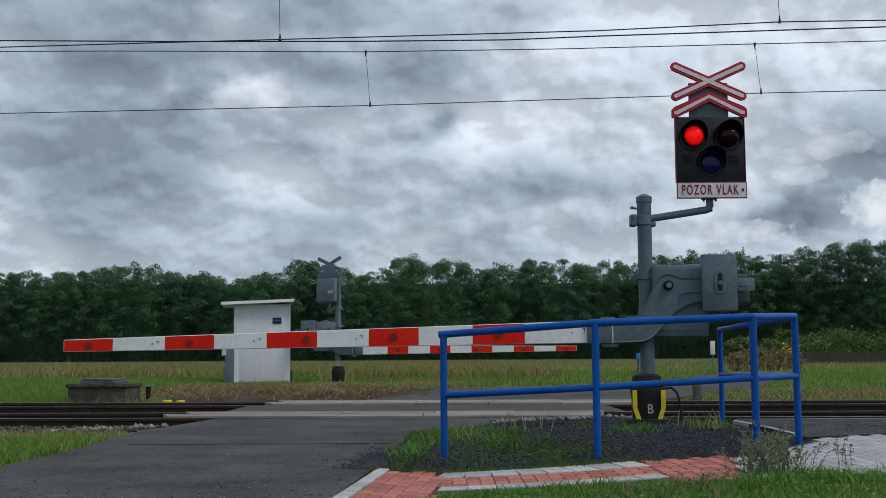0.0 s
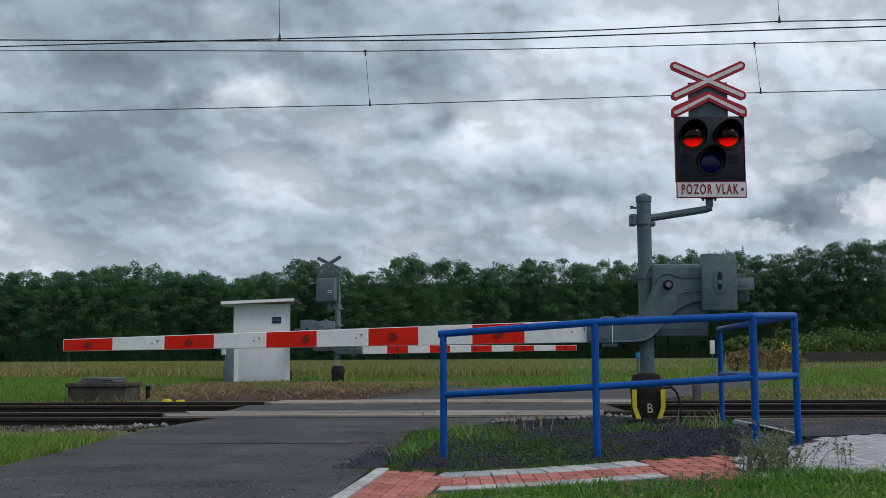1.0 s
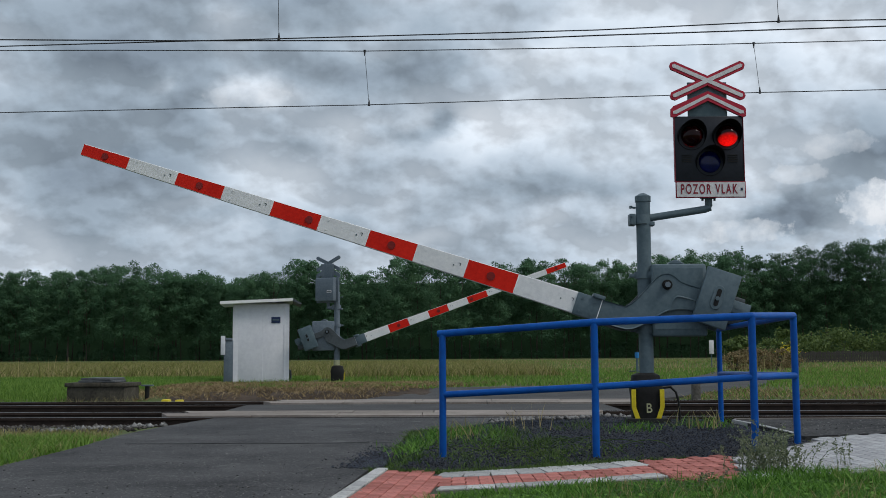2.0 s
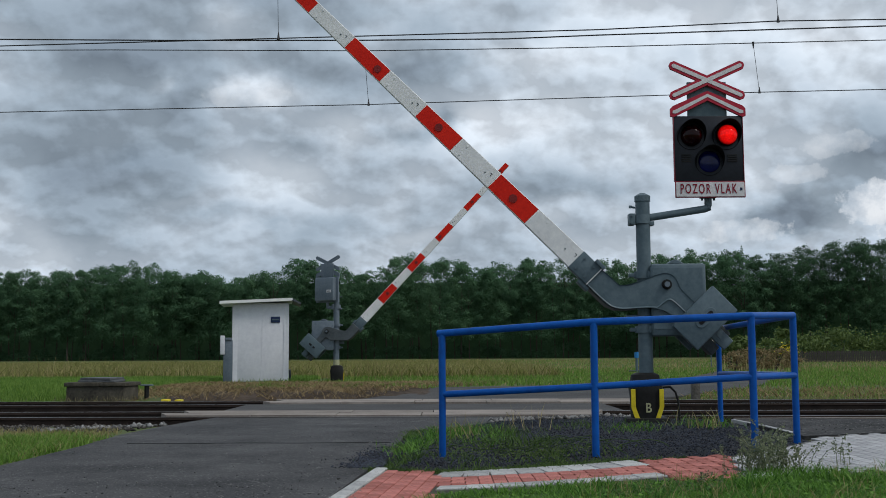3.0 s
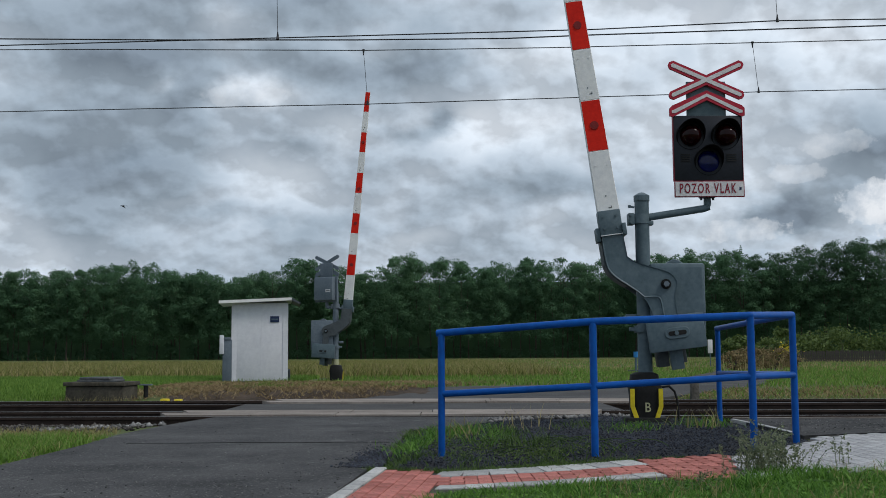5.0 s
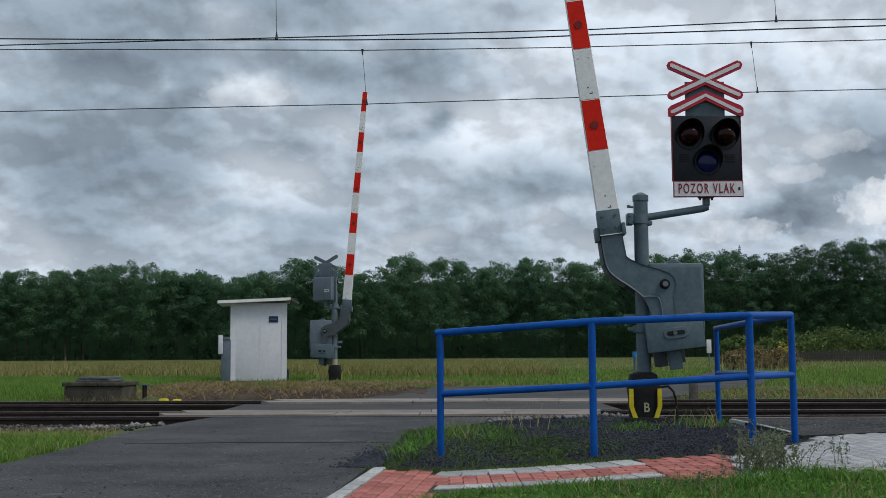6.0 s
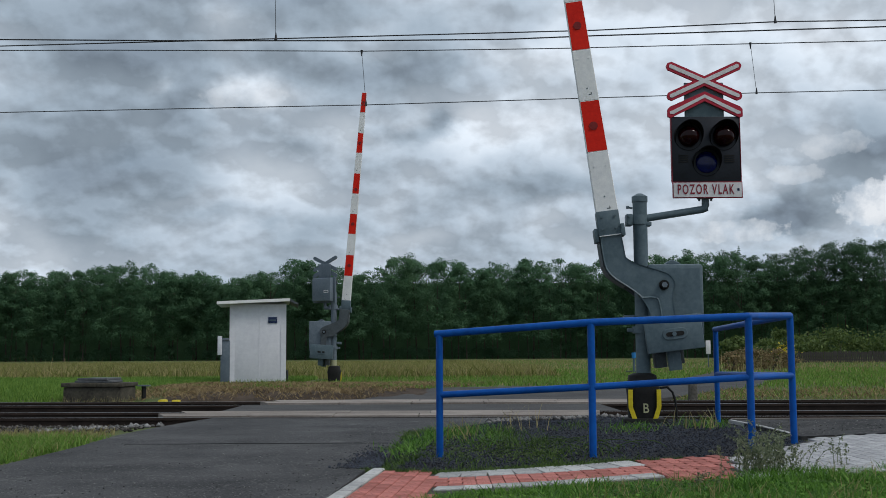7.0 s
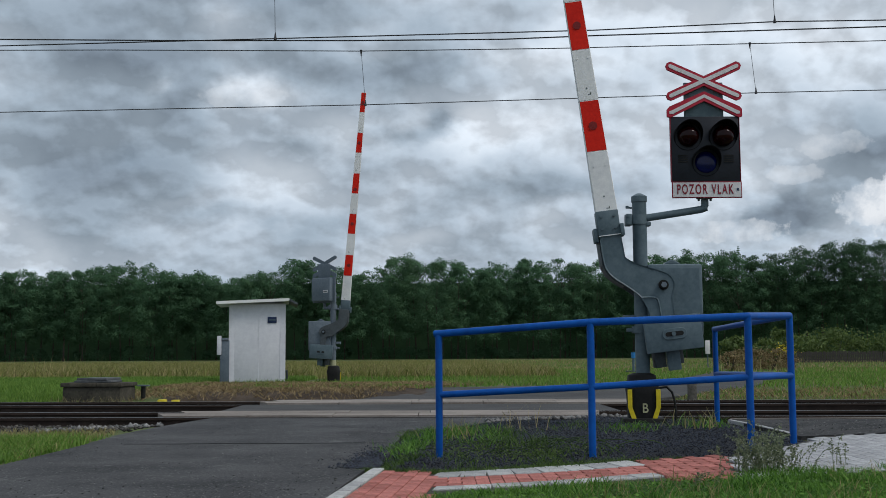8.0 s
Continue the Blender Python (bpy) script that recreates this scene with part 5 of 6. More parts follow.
def build_grass():
    # lawn in front of the footpath
    px, py = scatter(150000, -0.7, 4.2, 5.2, 7.95)
    low = np.interp(px, *PATH_LOW) + 0.06 * np.sin(px * 9) * np.sin(px * 3.3)
    k = (py < low) & ~((px < -0.05 + (py - 7.3) * 0.35) & (py > 4)) & (px < py * 0.46)
    px, py = px[k], py[k]
    half = rng.uniform(0, 1, len(px)) < 0.6
    blades("lawn_grass", px[half], py[half], ground_z(px[half], py[half]) - 0.01, 0.058, 0.009, LAWN, "fresh green grass in front of the footpath", "grass", 1.3)
    blades("young_grass", px[~half], py[~half], ground_z(px[~half], py[~half]) - 0.01, 0.05, 0.012, LAWN, "short fresh blades under the longer grass", "grass", 1.8)
    tx, ty = clumped(*[a[::6] for a in (px, py)], 2.2, 0.12)
    blades("grass_tussock", tx, ty, ground_z(tx, ty), 0.095, 0.010, LAWN, "longer tussocks in the lawn", "grass", 0.9)
    lx, ly = px[::9], py[::9]
    v, f = leaves(np.stack([lx, ly, ground_z(lx, ly) + rng.uniform(0.01, 0.05, len(lx))], -1), 0.014, np.array([0, -0.2, 1.0]), 0.7)
    tagged(from_arrays("clover", v, f, LAWN), "small broad leaves of clover in the lawn", "clover", kind="stuff")
    px, py = scatter(2000, 0.2, 4.6, 5.0, 7.9)
    k = (py < np.interp(px, *PATH_LOW)) & (px > 0.1) & (px < py * 0.46)
    px, py = clumped(px[k], py[k], 0.9, -0.1)
    blades("dry_stalks", px, py, ground_z(px, py), 0.13, 0.005, DRY, "thin dry stalks in the grass", "grass", 0.8)
    # verge left of the road
    px, py = scatter(24000, -6.5, -3.6, 8.6, 14.6)
    k = (px < -3.86 - 0.14 * smooth01(11.6, 13.6, py) + 0.07 * np.sin(py * 7) + 0.06 * np.sin(py * 17) + rng.normal(0, 0.05, len(px))) & (py < 13.6 + 0.25 * np.sin(px * 5) + rng.normal(0, 0.12, len(px)))
    px, py = px[k], py[k]
    far = py > 12.6
    blades("verge_grass", px[~far], py[~far], ground_z(px[~far], py[~far]) - 0.01, 0.11, 0.011, GRASS, "green grass verge beside the road", "grass", 1.1)
    blades("short_verge", px[far], py[far], ground_z(px[far], py[far]) - 0.01, 0.05, 0.012, GRASS, "short grass at the edge of the ballast", "grass", 1.1)
    px, py = scatter(3600, -6.5, -3.85, 10.2, 14.0)
    k = px < -3.88 - 0.08 * smooth01(11.6, 13.6, py)
    px, py = px[k], py[k]
    blades("dry_verge", px, py, ground_z(px, py), 0.08, 0.008, DRY, "dry grass at the ballast's foot", "grass", 0.8)
    # weeds that creep over the gravel bed
    px, py = scatter(20000, -0.62, 1.75, 8.75, 13.6)
    d = edge_distance(px, py, MOUND)
    k = inside(px, py, MOUND) & (rng.uniform(0, 1, len(px)) < 0.9 * np.exp(-d / 0.22) + 0.06)
    px, py = clumped(px[k], py[k], 1.6, 0.24)
    blades("creeping_grass", px, py, mound_z(px, py), 0.06, 0.008, CREEP, "tufts of green grass creeping over the gravel", "grass", 1.7)
    cx = np.concatenate([c + rng.normal(0, w, n) for c, w, n in ((0.35, 0.3, 420), (0.8, 0.25, 420), (-0.2, 0.12, 120), (1.2, 0.3, 220), (2.0, 0.15, 120))])
    cy = np.concatenate([c + rng.normal(0, w, n) for c, w, n in ((9.9, 0.35, 420), (9.3, 0.25, 420), (10.6, 0.4, 120), (9.4, 0.25, 220), (11.5, 0.2, 120))])
    k = inside(cx, cy, MOUND)
    cx, cy = cx[k], cy[k]
    v, f = leaves(np.stack([cx, cy, mound_z(cx, cy) + rng.uniform(0.005, 0.05, len(cx))], -1), 0.010, np.array([0, -0.3, 1.0]), 0.8)
    tagged(from_arrays("creeping_weeds", v, f, BUSH), "low broad-leaved weeds on the gravel", "weeds", kind="stuff")
    px, py = scatter(5200, -0.66, 2.0, 8.62, 9.0)
    k = np.abs(py - np.interp(px, *PATH_TOP) - 0.03) < 0.10
    px, py = px[k], py[k]
    blades("edge_grass", px, py, mound_z(px, py), 0.05, 0.010, CREEP, "grass along the edge of the paving", "grass", 0.9)
    for cx, cy, n, h, mt in ((2.70, 11.5, 8, 0.16, LAWN), (2.74, 11.5, 22, 0.20, DRY), (2.78, 11.6, 60, 0.12, LAWN), (2.68, 11.7, 50, 0.10, CREEP), (2.0, 11.6, 130, 0.08, LAWN),
                             (-0.30, 10.5, 110, 0.11, LAWN), (-0.24, 11.1, 130, 0.11, LAWN), (-0.05, 11.6, 130, 0.11, LAWN), (0.14, 11.9, 100, 0.12, LAWN), (0.38, 12.2, 110, 0.12, LAWN),
                             (0.45, 10.9, 90, 0.11, LAWN), (0.6, 10.4, 80, 0.09, CREEP), (0.85, 10.2, 120, 0.09, CREEP), (0.62, 11.6, 120, 0.11, CREEP), (1.5, 12.4, 70, 0.07, CREEP),
                             (-0.35, 9.5, 160, 0.06, CREEP), (0.2, 9.05, 160, 0.05, CREEP), (0.9, 9.05, 200, 0.06, CREEP), (1.4, 9.15, 120, 0.05, CREEP), (0.2, 11.4, 30, 0.22, DRY), (0.9, 12.6, 14, 0.26, DRY)):
        px, py = cx + rng.normal(0, 0.14, n), cy + rng.normal(0, 0.26, n)
        tuft = blades("grass_tuft", px, py, mound_z(px, py), h, 0.010, mt, "tuft of grass growing in the gravel", "grass", 1.4 if h < 0.2 else 0.7)
    # long stems that trail over the gravel
    for k in range(46):
        x, y, a = rng.normal(0.75, 0.4), rng.normal(9.9, 0.5), rng.uniform(0, 6.28)
        ln = rng.uniform(0.2, 0.55)
        q = [np.array([x + ln * u * math.cos(a + 0.9 * u), y + ln * u * math.sin(a + 0.9 * u)]) for u in np.linspace(0, 1, 7)]
        if not all(inside(np.array([c[0]]), np.array([c[1]]), MOUND)[0] for c in q):
            continue
        bm = bmesh.new()
        pipe(bm, [(c[0], c[1], float(mound_z(np.array([c[0]]), np.array([c[1]]))[0]) + 0.012 + 0.05 * math.sin(3.1 * u)) for c, u in zip(q, np.linspace(0, 1, 7))], 0.0035, 4)
        tagged(new("trailing_stem", mesh_of("trailing_stem", bm, CREEP)), "long green stem trailing over the gravel", "weed", group="trailing stems on the gravel")
    # far side of the tracks
    px, py = scatter(1500, -8.2, -6.1, 22.75, 23.25)
    blades("chamber_grass", px, py, ground_z(px, py) - 0.01, 0.17, 0.014, GRASS, "longer grass at the foot of the concrete chamber", "grass", 0.6)
    px, py = scatter(240, -8.1, -6.3, 22.7, 23.1)
    blades("chamber_stalks", px, py, ground_z(px, py) - 0.01, 0.28, 0.012, DRY, "dry stalks before the concrete chamber", "grass", 0.5)
    px, py = scatter(110000, -16, 1.5, 22.6, 36.5)
    s = py - TRACK_TURN * px
    hay = (px > -7.2 + (s - 24) * 0.10) & (s < 30.5) & (px < -1.6 + (s - 23) * 0.52)
    k = (s > 22.9) & ~hay & (px < -4)
    blades("bank_grass", px[k], py[k], ground_z(px[k], py[k]) - 0.01, 0.15, 0.02, GRASS, "bright green grass on the low bank", "grass", 0.6)
    k = (s > 23.2) & hay
    hx, hy = px[k], py[k]
    v = np.array([noise.noise((a * 0.55, c * 0.8, 1.3)) + 0.5 * noise.noise((a * 2.1, c * 2.4, 7.7)) for a, c in zip(hx, hy)])
    r = rng.uniform(0, 1, len(hx))
    hs = hy - TRACK_TURN * hx
    k = (v > -0.28) & (r < np.where(hs < 24.2, 0.42, 0.75))
    heap = np.maximum(0, heap_z(hx[k], hy[k])) + 0.05 * np.clip(v[k], 0, 1)
    blades("mown_hay", hx[k], hy[k], ground_z(hx[k], hy[k]) + heap, 0.085, 0.022, HAY, "dry brown mown hay beside the far barrier", "hay", 2.6)
    k = (v < 0.0) & (r > 0.75) & (hs > 24.6)
    blades("hay_regrowth", hx[k], hy[k], ground_z(hx[k], hy[k]) + np.maximum(0, heap_z(hx[k], hy[k])), 0.09, 0.022, GRASS, "green grass growing through the hay", "grass", 0.9)
    px, py = scatter(70000, -3.5, 22, 23.0, 60)
    s = py - TRACK_TURN * px
    on_road = (px > np.interp(py, [21.9, 23, 26, 27.5, 31, 40, 55, 62], [-2.9, -1.6, -0.1, 4.1, 6.5, 9.6, 14, 16])) & (px < np.interp(py, [21.6, 22, 23.5, 26, 30, 40, 55, 62], [3.75, 4.2, 5.2, 7.5, 9.0, 12.5, 17, 19]))
    k = (s > 22.9) & ~on_road & ~((px < -1.6 + (s - 23) * 0.52) & (s < 29) & (px < 1))
    px, py, s = px[k], py[k], s[k]
    dirt = rng.uniform(0, 1, len(px)) < np.where(s < 25.4, 0.85, 0.12)
    blades("meadow_grass", px[~dirt], py[~dirt], ground_z(px[~dirt], py[~dirt]) - 0.01, 0.13, 0.026, GRASS, "green meadow grass beyond the track", "grass", 0.6)
    blades("dry_bank", px[dirt], py[dirt], ground_z(px[dirt], py[dirt]), 0.10, 0.024, HAY, "brown dry grass on the track's bank", "grass", 1.3)
    px, py = scatter(16000, 3.6, 15, 21.9, 25.6)
    s = py - TRACK_TURN * px
    k = (s > 22.75) & (s < 25.3 + 0.4 * np.sin(2.3 * px)) & ~((px > np.interp(py, [21.9, 23, 26], [-2.9, -1.6, -0.1])) & (px < np.interp(py, [21.6, 22, 23.5, 26], [3.75, 4.2, 5.2, 7.5])))
    px, py = px[k], py[k]
    dry = rng.uniform(0, 1, len(px)) < 0.66
    blades("stubble", px[dry], py[dry], ground_z(px[dry], py[dry]) - 0.005, 0.06, 0.018, HAY, "brown stubble on the bank beyond the track", "grass", 1.8)
    blades("short_bank_grass", px[~dry], py[~dry], ground_z(px[~dry], py[~dry]) - 0.005, 0.08, 0.016, GRASS, "short green grass on the bank", "grass", 1.2)
    # tall dry meadow
    px, py = scatter(130000, -46, 4, 36.5, 110)
    py = 36.5 + (py - 36.5) ** 1.25 / 73.5 ** 0.25
    k = (np.abs(px) < py * 0.46)
    px, py = px[k], py[k]
    mix = rng.uniform(0, 1, len(px)) < 0.45
    blades("tall_meadow", px[~mix], py[~mix], ground_z(px[~mix], py[~mix]) - 0.02, 0.44, 0.04, MEADOW, "tall olive meadow grass in the field", "grass", 0.9)
    blades("tall_dry_meadow", px[mix], py[mix], ground_z(px[mix], py[mix]) - 0.02, 0.42, 0.026, DRY, "tall dry straw-coloured grass in the field", "grass", 0.8)
    px, py = scatter(60000, -5, 60, 40, 150)
    k = (np.abs(px) < py * 0.46) & (px > 4 - (py - 40) * 0.25)
    px, py = px[k], py[k]
    mix = rng.uniform(0, 1, len(px)) < 0.25
    blades("field_grass", px[~mix], py[~mix], ground_z(px[~mix], py[~mix]) - 0.02, 0.12, 0.06, GRASS, "green grass of the wide field", "grass", 0.5)
    blades("field_stalks", px[mix], py[mix], ground_z(px[mix], py[mix]) - 0.02, 0.26, 0.04, DRY, "dry stalks among the field grass", "grass", 0.5)
    # tall plumes standing above the meadow
    for cx, cy, n, h, sp in ((-13.4, 38, 44, 0.78, 0.9), (-15.6, 40, 16, 0.7, 0.5), (2.4, 45, 70, 0.62, 0.9), (-2.2, 40, 40, 0.58, 0.9), (13.6, 48, 34, 0.9, 0.7), (15.6, 50, 24, 0.9, 0.5)):
        px, py = cx + rng.normal(0, sp, n), cy + rng.normal(0, 0.8, n)
        blades("tall_stalks", px, py, ground_z(px, py) - 0.02, h, 0.022, DRY, "tall dry stalks above the meadow", "grass", 0.3)


def weed(x, y, z, n, h, label):
    """A loose grey-green weed: arching stems with narrow leaves and seed heads."""
    th = tagged(ground_thing("weed", pose(x, y, z)), label, "weed", group="weeds beside the footpath")
    bm = bmesh.new()
    pts, out = [], []
    for k in range(n):
        a = rng.uniform(0, 2 * np.pi)
        r = rng.uniform(0.04, 0.26) * h / 0.4
        hh = h * rng.uniform(0.55, 1.1)
        bx, by = rng.normal(0, 0.09), rng.normal(0, 0.08)
        q = []
        for u in (0, 0.4, 0.75, 1.0):
            q.append(Vector((bx + math.cos(a) * r * u * u, by + math.sin(a) * r * u * u, hh * (u - 0.22 * u ** 4))))
        pipe(bm, q, 0.0018, 4)
        for j in range(46):
            u = rng.uniform(0.12, 1)
            i = min(2, int(u * 3))
            c = q[i].lerp(q[i + 1], u * 3 - i)
            pts.append((c.x + rng.normal(0, 0.008), c.y + rng.normal(0, 0.008), c.z + rng.normal(0, 0.008)))
    tagged(part("stem", bm, WEED, th), kind="stuff")
    v, f = leaves(np.array(pts), 0.0085)
    tagged(from_arrays("leaf_mass", v, f, WEED), kind="stuff").parent = th


def build_weeds():
    for x, y, n, h in ((2.20, 7.75, 30, 0.27), (2.32, 7.8, 34, 0.36), (2.60, 9.02, 12, 0.36), (2.46, 7.75, 14, 0.28), (2.95, 7.9, 4, 0.30)):
        weed(x, y, float(path_z(np.float64(x))) - 0.03, n, h, "loose grey-green weed with seed heads beside the footpath")
    weed(3.5, 7.9, 0.1, 5, 0.36, "thin tall weed stalks in the grass")
    weed(1.75, 7.3, 0.02, 5, 0.16, "thin tall weed stalks in the grass")


def chamfer_block(name, lx, ly, h, c, material):
    """A paving block with chamfered upper edges; its top is at z = 0."""
    bm = bmesh.new()
    lo = [bm.verts.new((sx * lx / 2, sy * ly / 2, -h)) for sx, sy in ((-1, -1), (1, -1), (1, 1), (-1, 1))]
    md = [bm.verts.new((v.co.x, v.co.y, -c)) for v in lo]
    tp = [bm.verts.new((v.co.x - math.copysign(c, v.co.x), v.co.y - math.copysign(c, v.co.y), 0)) for v in lo]
    for i in range(4):
        j = (i + 1) % 4
        bm.faces.new((lo[i], lo[j], md[j], md[i]))
        bm.faces.new((md[i], md[j], tp[j], tp[i]))
    bm.faces.new(tp)
    return mesh_of(name, bm, material)


def build_paving():
    red_th = tagged(ground_thing("pavement_1"), "footpath of red and white concrete pavers", "pavement", kind="structure")
    grey_th = tagged(ground_thing("pavement_2"), "footpath of pale grey concrete pavers", "pavement", kind="structure")
    bm = bmesh.new()
    slope_slab(bm, [(-0.72, 6.2), (-0.1, 6.2), (1.19, 7.0), (2.64, 7.2), (4.5, 6.8), (30, 3.6), (30, 8.75), (4.5, 10.3), (3.6, 10.35), (3.36, 10.05), (2.98, 9.52), (2.63, 9.15), (2.32, 9.0),
                    (1.61, 8.9), (0.95, 8.7), (-0.05, 8.68), (-0.57, 8.9)], -0.012)
    tagged(new("joint_bed", mesh_of("joint_bed", bm, JOINT)), "dark sand bed under the pavers", "pavement", kind="structure")
    blocks = {c: chamfer_block("paver", 0.094, 0.194, 0.06, 0.0035, m) for c, m in (("r", RED_PAVER), ("g", GREY_PAVER))}
    wide = chamfer_block("paver", 0.194, 0.394, 0.06, 0.0035, WHITE_PAVER)
    square = chamfer_block("paver", 0.194, 0.194, 0.06, 0.0035, WHITE_PAVER)
    half = chamfer_block("paver", 0.094, 0.094, 0.06, 0.0035, RED_PAVER)
    tilt = -math.degrees(math.atan(0.04))

    def lay(me, x, y, th, turn=0.0):
        ob = new("paver", me)
        ob.parent = th
        sl = tilt if 0 < x < 4.5 else 0
        ob.matrix_basis = pose(x, y, float(path_z(np.float64(x))) + rng.uniform(-0.0008, 0.0012), ry=sl, rz=turn + rng.uniform(-0.3, 0.3))
    top = lambda x: float(np.mean(np.interp(x + np.linspace(-0.3, 0.3, 13), *PATH_TOP)))
    low = lambda x: float(np.interp(x, *PATH_LOW))
    lean = lambda x: math.degrees(math.atan((top(x + 0.5) - top(x - 0.5)) / 1.0))
    # full red field at the road's edge
    for i in range(9):
        for j in range(12):
            y = 6.75 + 0.2 * j + (0.1 if i % 2 else 0)
            x = -0.72 + (y - 7.27) * 0.103 + 0.16 + 0.1 * i
            if y < 8.83 and x < -0.045:
                lay(blocks["r"], x, y, red_th, -5.9)
    # striped stretch: pale border, red band, pale border
    for i in range(8):
        x = 0.06 + 0.2 * i
        for d in (0.20,):
            lay(wide, x, top(x) - d - 0.01, red_th, lean(x))
        for d in (1.03,):
            if top(x) - d > low(x) - 0.25:
                lay(square, x, top(x) - d, red_th, lean(x))
    for i in range(16):
        x = 0.01 + 0.1 * i
        for k, d in enumerate((0.51, 0.71) if i % 2 else (0.45, 0.61, 0.81)):
            lay(blocks["r"], x, top(x) - d - 0.01, red_th, lean(x) * 0.6) if d != 0.45 else None
        lay(half, x, top(x) - (0.86 if i % 2 else 0.46) - 0.01, red_th, lean(x) * 0.6)
    for i in range(8):
        x = 1.63 + 0.1 * i
        for j in range(8):
            y = top(x) - 0.11 - 0.2 * j - (0.1 if i % 2 else 0)
            if y > low(x) - 0.2 and x < 2.32 - (top(x) - y) * 0.2:
                lay(blocks["r"], x, y, red_th, lean(x))
    # grey field
    count = 0
    for i in range(34):
        for j in range(24):
            x, y = 1.9 + 0.1 * i, 7.3 + 0.2 * j + (0.1 if i % 2 else 0)
            if y < top(x) - 0.10 and y > low(x) - 0.22 and x >= 2.34 - (top(x) - y) * 0.2 and x < y * 0.43:
                lay(blocks["g"], x, y, grey_th)
                count += 1
    # pale kerb stones along the road
    kb = chamfer_block("kerb_stone", 0.10, 0.48, 0.12, 0.008, WHITE_PAVER)
    for j in range(5):
        y = 6.75 + 0.49 * j
        ob = new("kerb_stone", kb)
        ob.parent = red_th
        ob.matrix_basis = pose(-0.72 + (y - 7.27) * 0.103 + 0.055, y, 0.012, rz=-5.9)


def build_details():
    th = tagged(ground_thing("marker_plate", pose(-5.62, 22.55, 0.0)), "small flat yellow marker beside the track", "marker")
    bm = bmesh.new()
    box(bm, -0.1, 0.06, -0.1, 0.1, -0.2, 0.03, 0.02)
    part("block", bm, YELLOW, th)
    th = tagged(ground_thing("marker_plate", pose(-5.38, 22.55, 0.0)), "small pale yellow marker beside the track", "marker")
    bm = bmesh.new()
    box(bm, -0.06, 0.08, -0.1, 0.1, -0.2, 0.02, 0.015)
    part("block", bm, YELLOW, th)
    th = tagged(ground_thing("ground_sign", pose(-6.42, 24.0, 0.08)), "small grey plate on a short stand", "marker")
    bm = bmesh.new()
    box(bm, -0.13, 0.13, -0.06, 0.06, 0.18, 0.21, 0.004)
    part("plate", bm, GREY_FAR, th)
    bm = bmesh.new()
    cyl(bm, (0, 0, -0.2), (0, 0, 0.18), 0.05, n=10)
    part("stand", bm, BLACK_MATT, th)
    # white board on a post
    th = tagged(ground_thing("small_sign", pose(14.66, 60.0, 0.06)), "small white board on a thin post in the field", "sign")
    bm = bmesh.new()
    cyl(bm, (0, 0, -0.2), (0, 0, 1.5), 0.03, n=8)
    part("post", bm, GREY, th)
    bm = bmesh.new()
    box(bm, -0.13, 0.13, -0.05, -0.03, 0.78, 1.52, 0.004)
    part("board", bm, SIGN_WHITE, th)
    # short post at the track
    th = tagged(ground_thing("marker_post", pose(5.25, 22.9, -0.1)), "short weathered grey post beside the track", "post")
    bm = bmesh.new()
    box(bm, -0.085, 0.085, -0.08, 0.08, -0.2, 0.40, 0.02)
    part("shaft", bm, CONCRETE, th)
    # standpipe
    th = tagged(ground_thing("standpipe", pose(7.42, 42.0, 0.12)), "thin pipe with a bright blue cap in the grass", "standpipe")
    bm = bmesh.new()
    cyl(bm, (0, 0, -0.2), (0, 0, 0.62), 0.05, n=12)
    part("pipe", bm, GREY, th)
    bm = bmesh.new()
    cyl(bm, (0, 0, 0.60), (0, 0, 0.82), 0.085, n=12)
    part("cap", bm, BRIGHT_BLUE, th)
    bm = bmesh.new()
    cyl(bm, (-0.3, 0, 0.1), (0.1, 0, 0.1), 0.03, n=8)
    part("outlet", bm, GREY_DARK, th)
    # cable at the barrier's foot
    bm = bmesh.new()
    pipe(bm, [(2.52, 12.62, 0.52), (2.60, 12.6, 0.53), (2.66, 12.6, 0.47), (2.69, 12.6, 0.36), (2.70, 12.6, 0.22), (2.695, 12.6, 0.05)], 0.013, 10)
    ob = new("cable", mesh_of("cable", bm, BLACK_MATT, True))
    tagged(ob, "black rubber cable running into the gravel", "cable")
    # plank fence along the garden
    th = tagged(ground_thing("fence", pose(31, 97, 0.0)), "weathered grey plank fence along a garden", "fence")
    pk = bmesh.new()
    box(pk, -0.06, 0.06, -0.012, 0.012, -0.1, 0.95, 0.0)
    me = mesh_of("plank", pk, WOOD)
    for i in range(150):
        ob = new("plank", me)
        ob.parent = th
        ob.matrix_basis = pose(0.155 * i, 0, rng.uniform(-0.06, 0.05), ry=rng.uniform(-2, 2))
    for z in (0.25, 0.75):
        bm = bmesh.new()
        box(bm, -0.2, 23.5, 0.013, 0.06, z - 0.04, z + 0.04)
        part("fence_rail", bm, WOOD, th)
    for x, y, r, h, n, mt in ((33, 101, 2.2, 2.4, 22, BUSH), (37, 102, 2.6, 2.8, 26, BUSH), (42, 101, 2.6, 2.6, 26, BUSH), (47, 102, 2.6, 2.9, 26, BUSH), (52, 101, 2.6, 2.5, 26, BUSH), (25.5, 82, 1.0, 2.6, 16, BUSH), (22.5, 84, 1.0, 2.0, 14, BUSH), (29.5, 99, 1.6, 2.0, 16, BUSH), (57, 102, 2.6, 2.8, 26, BUSH)):
        bush(x, y, r, h, n, mt, "loose green bush at the edge of the field", 0.13)
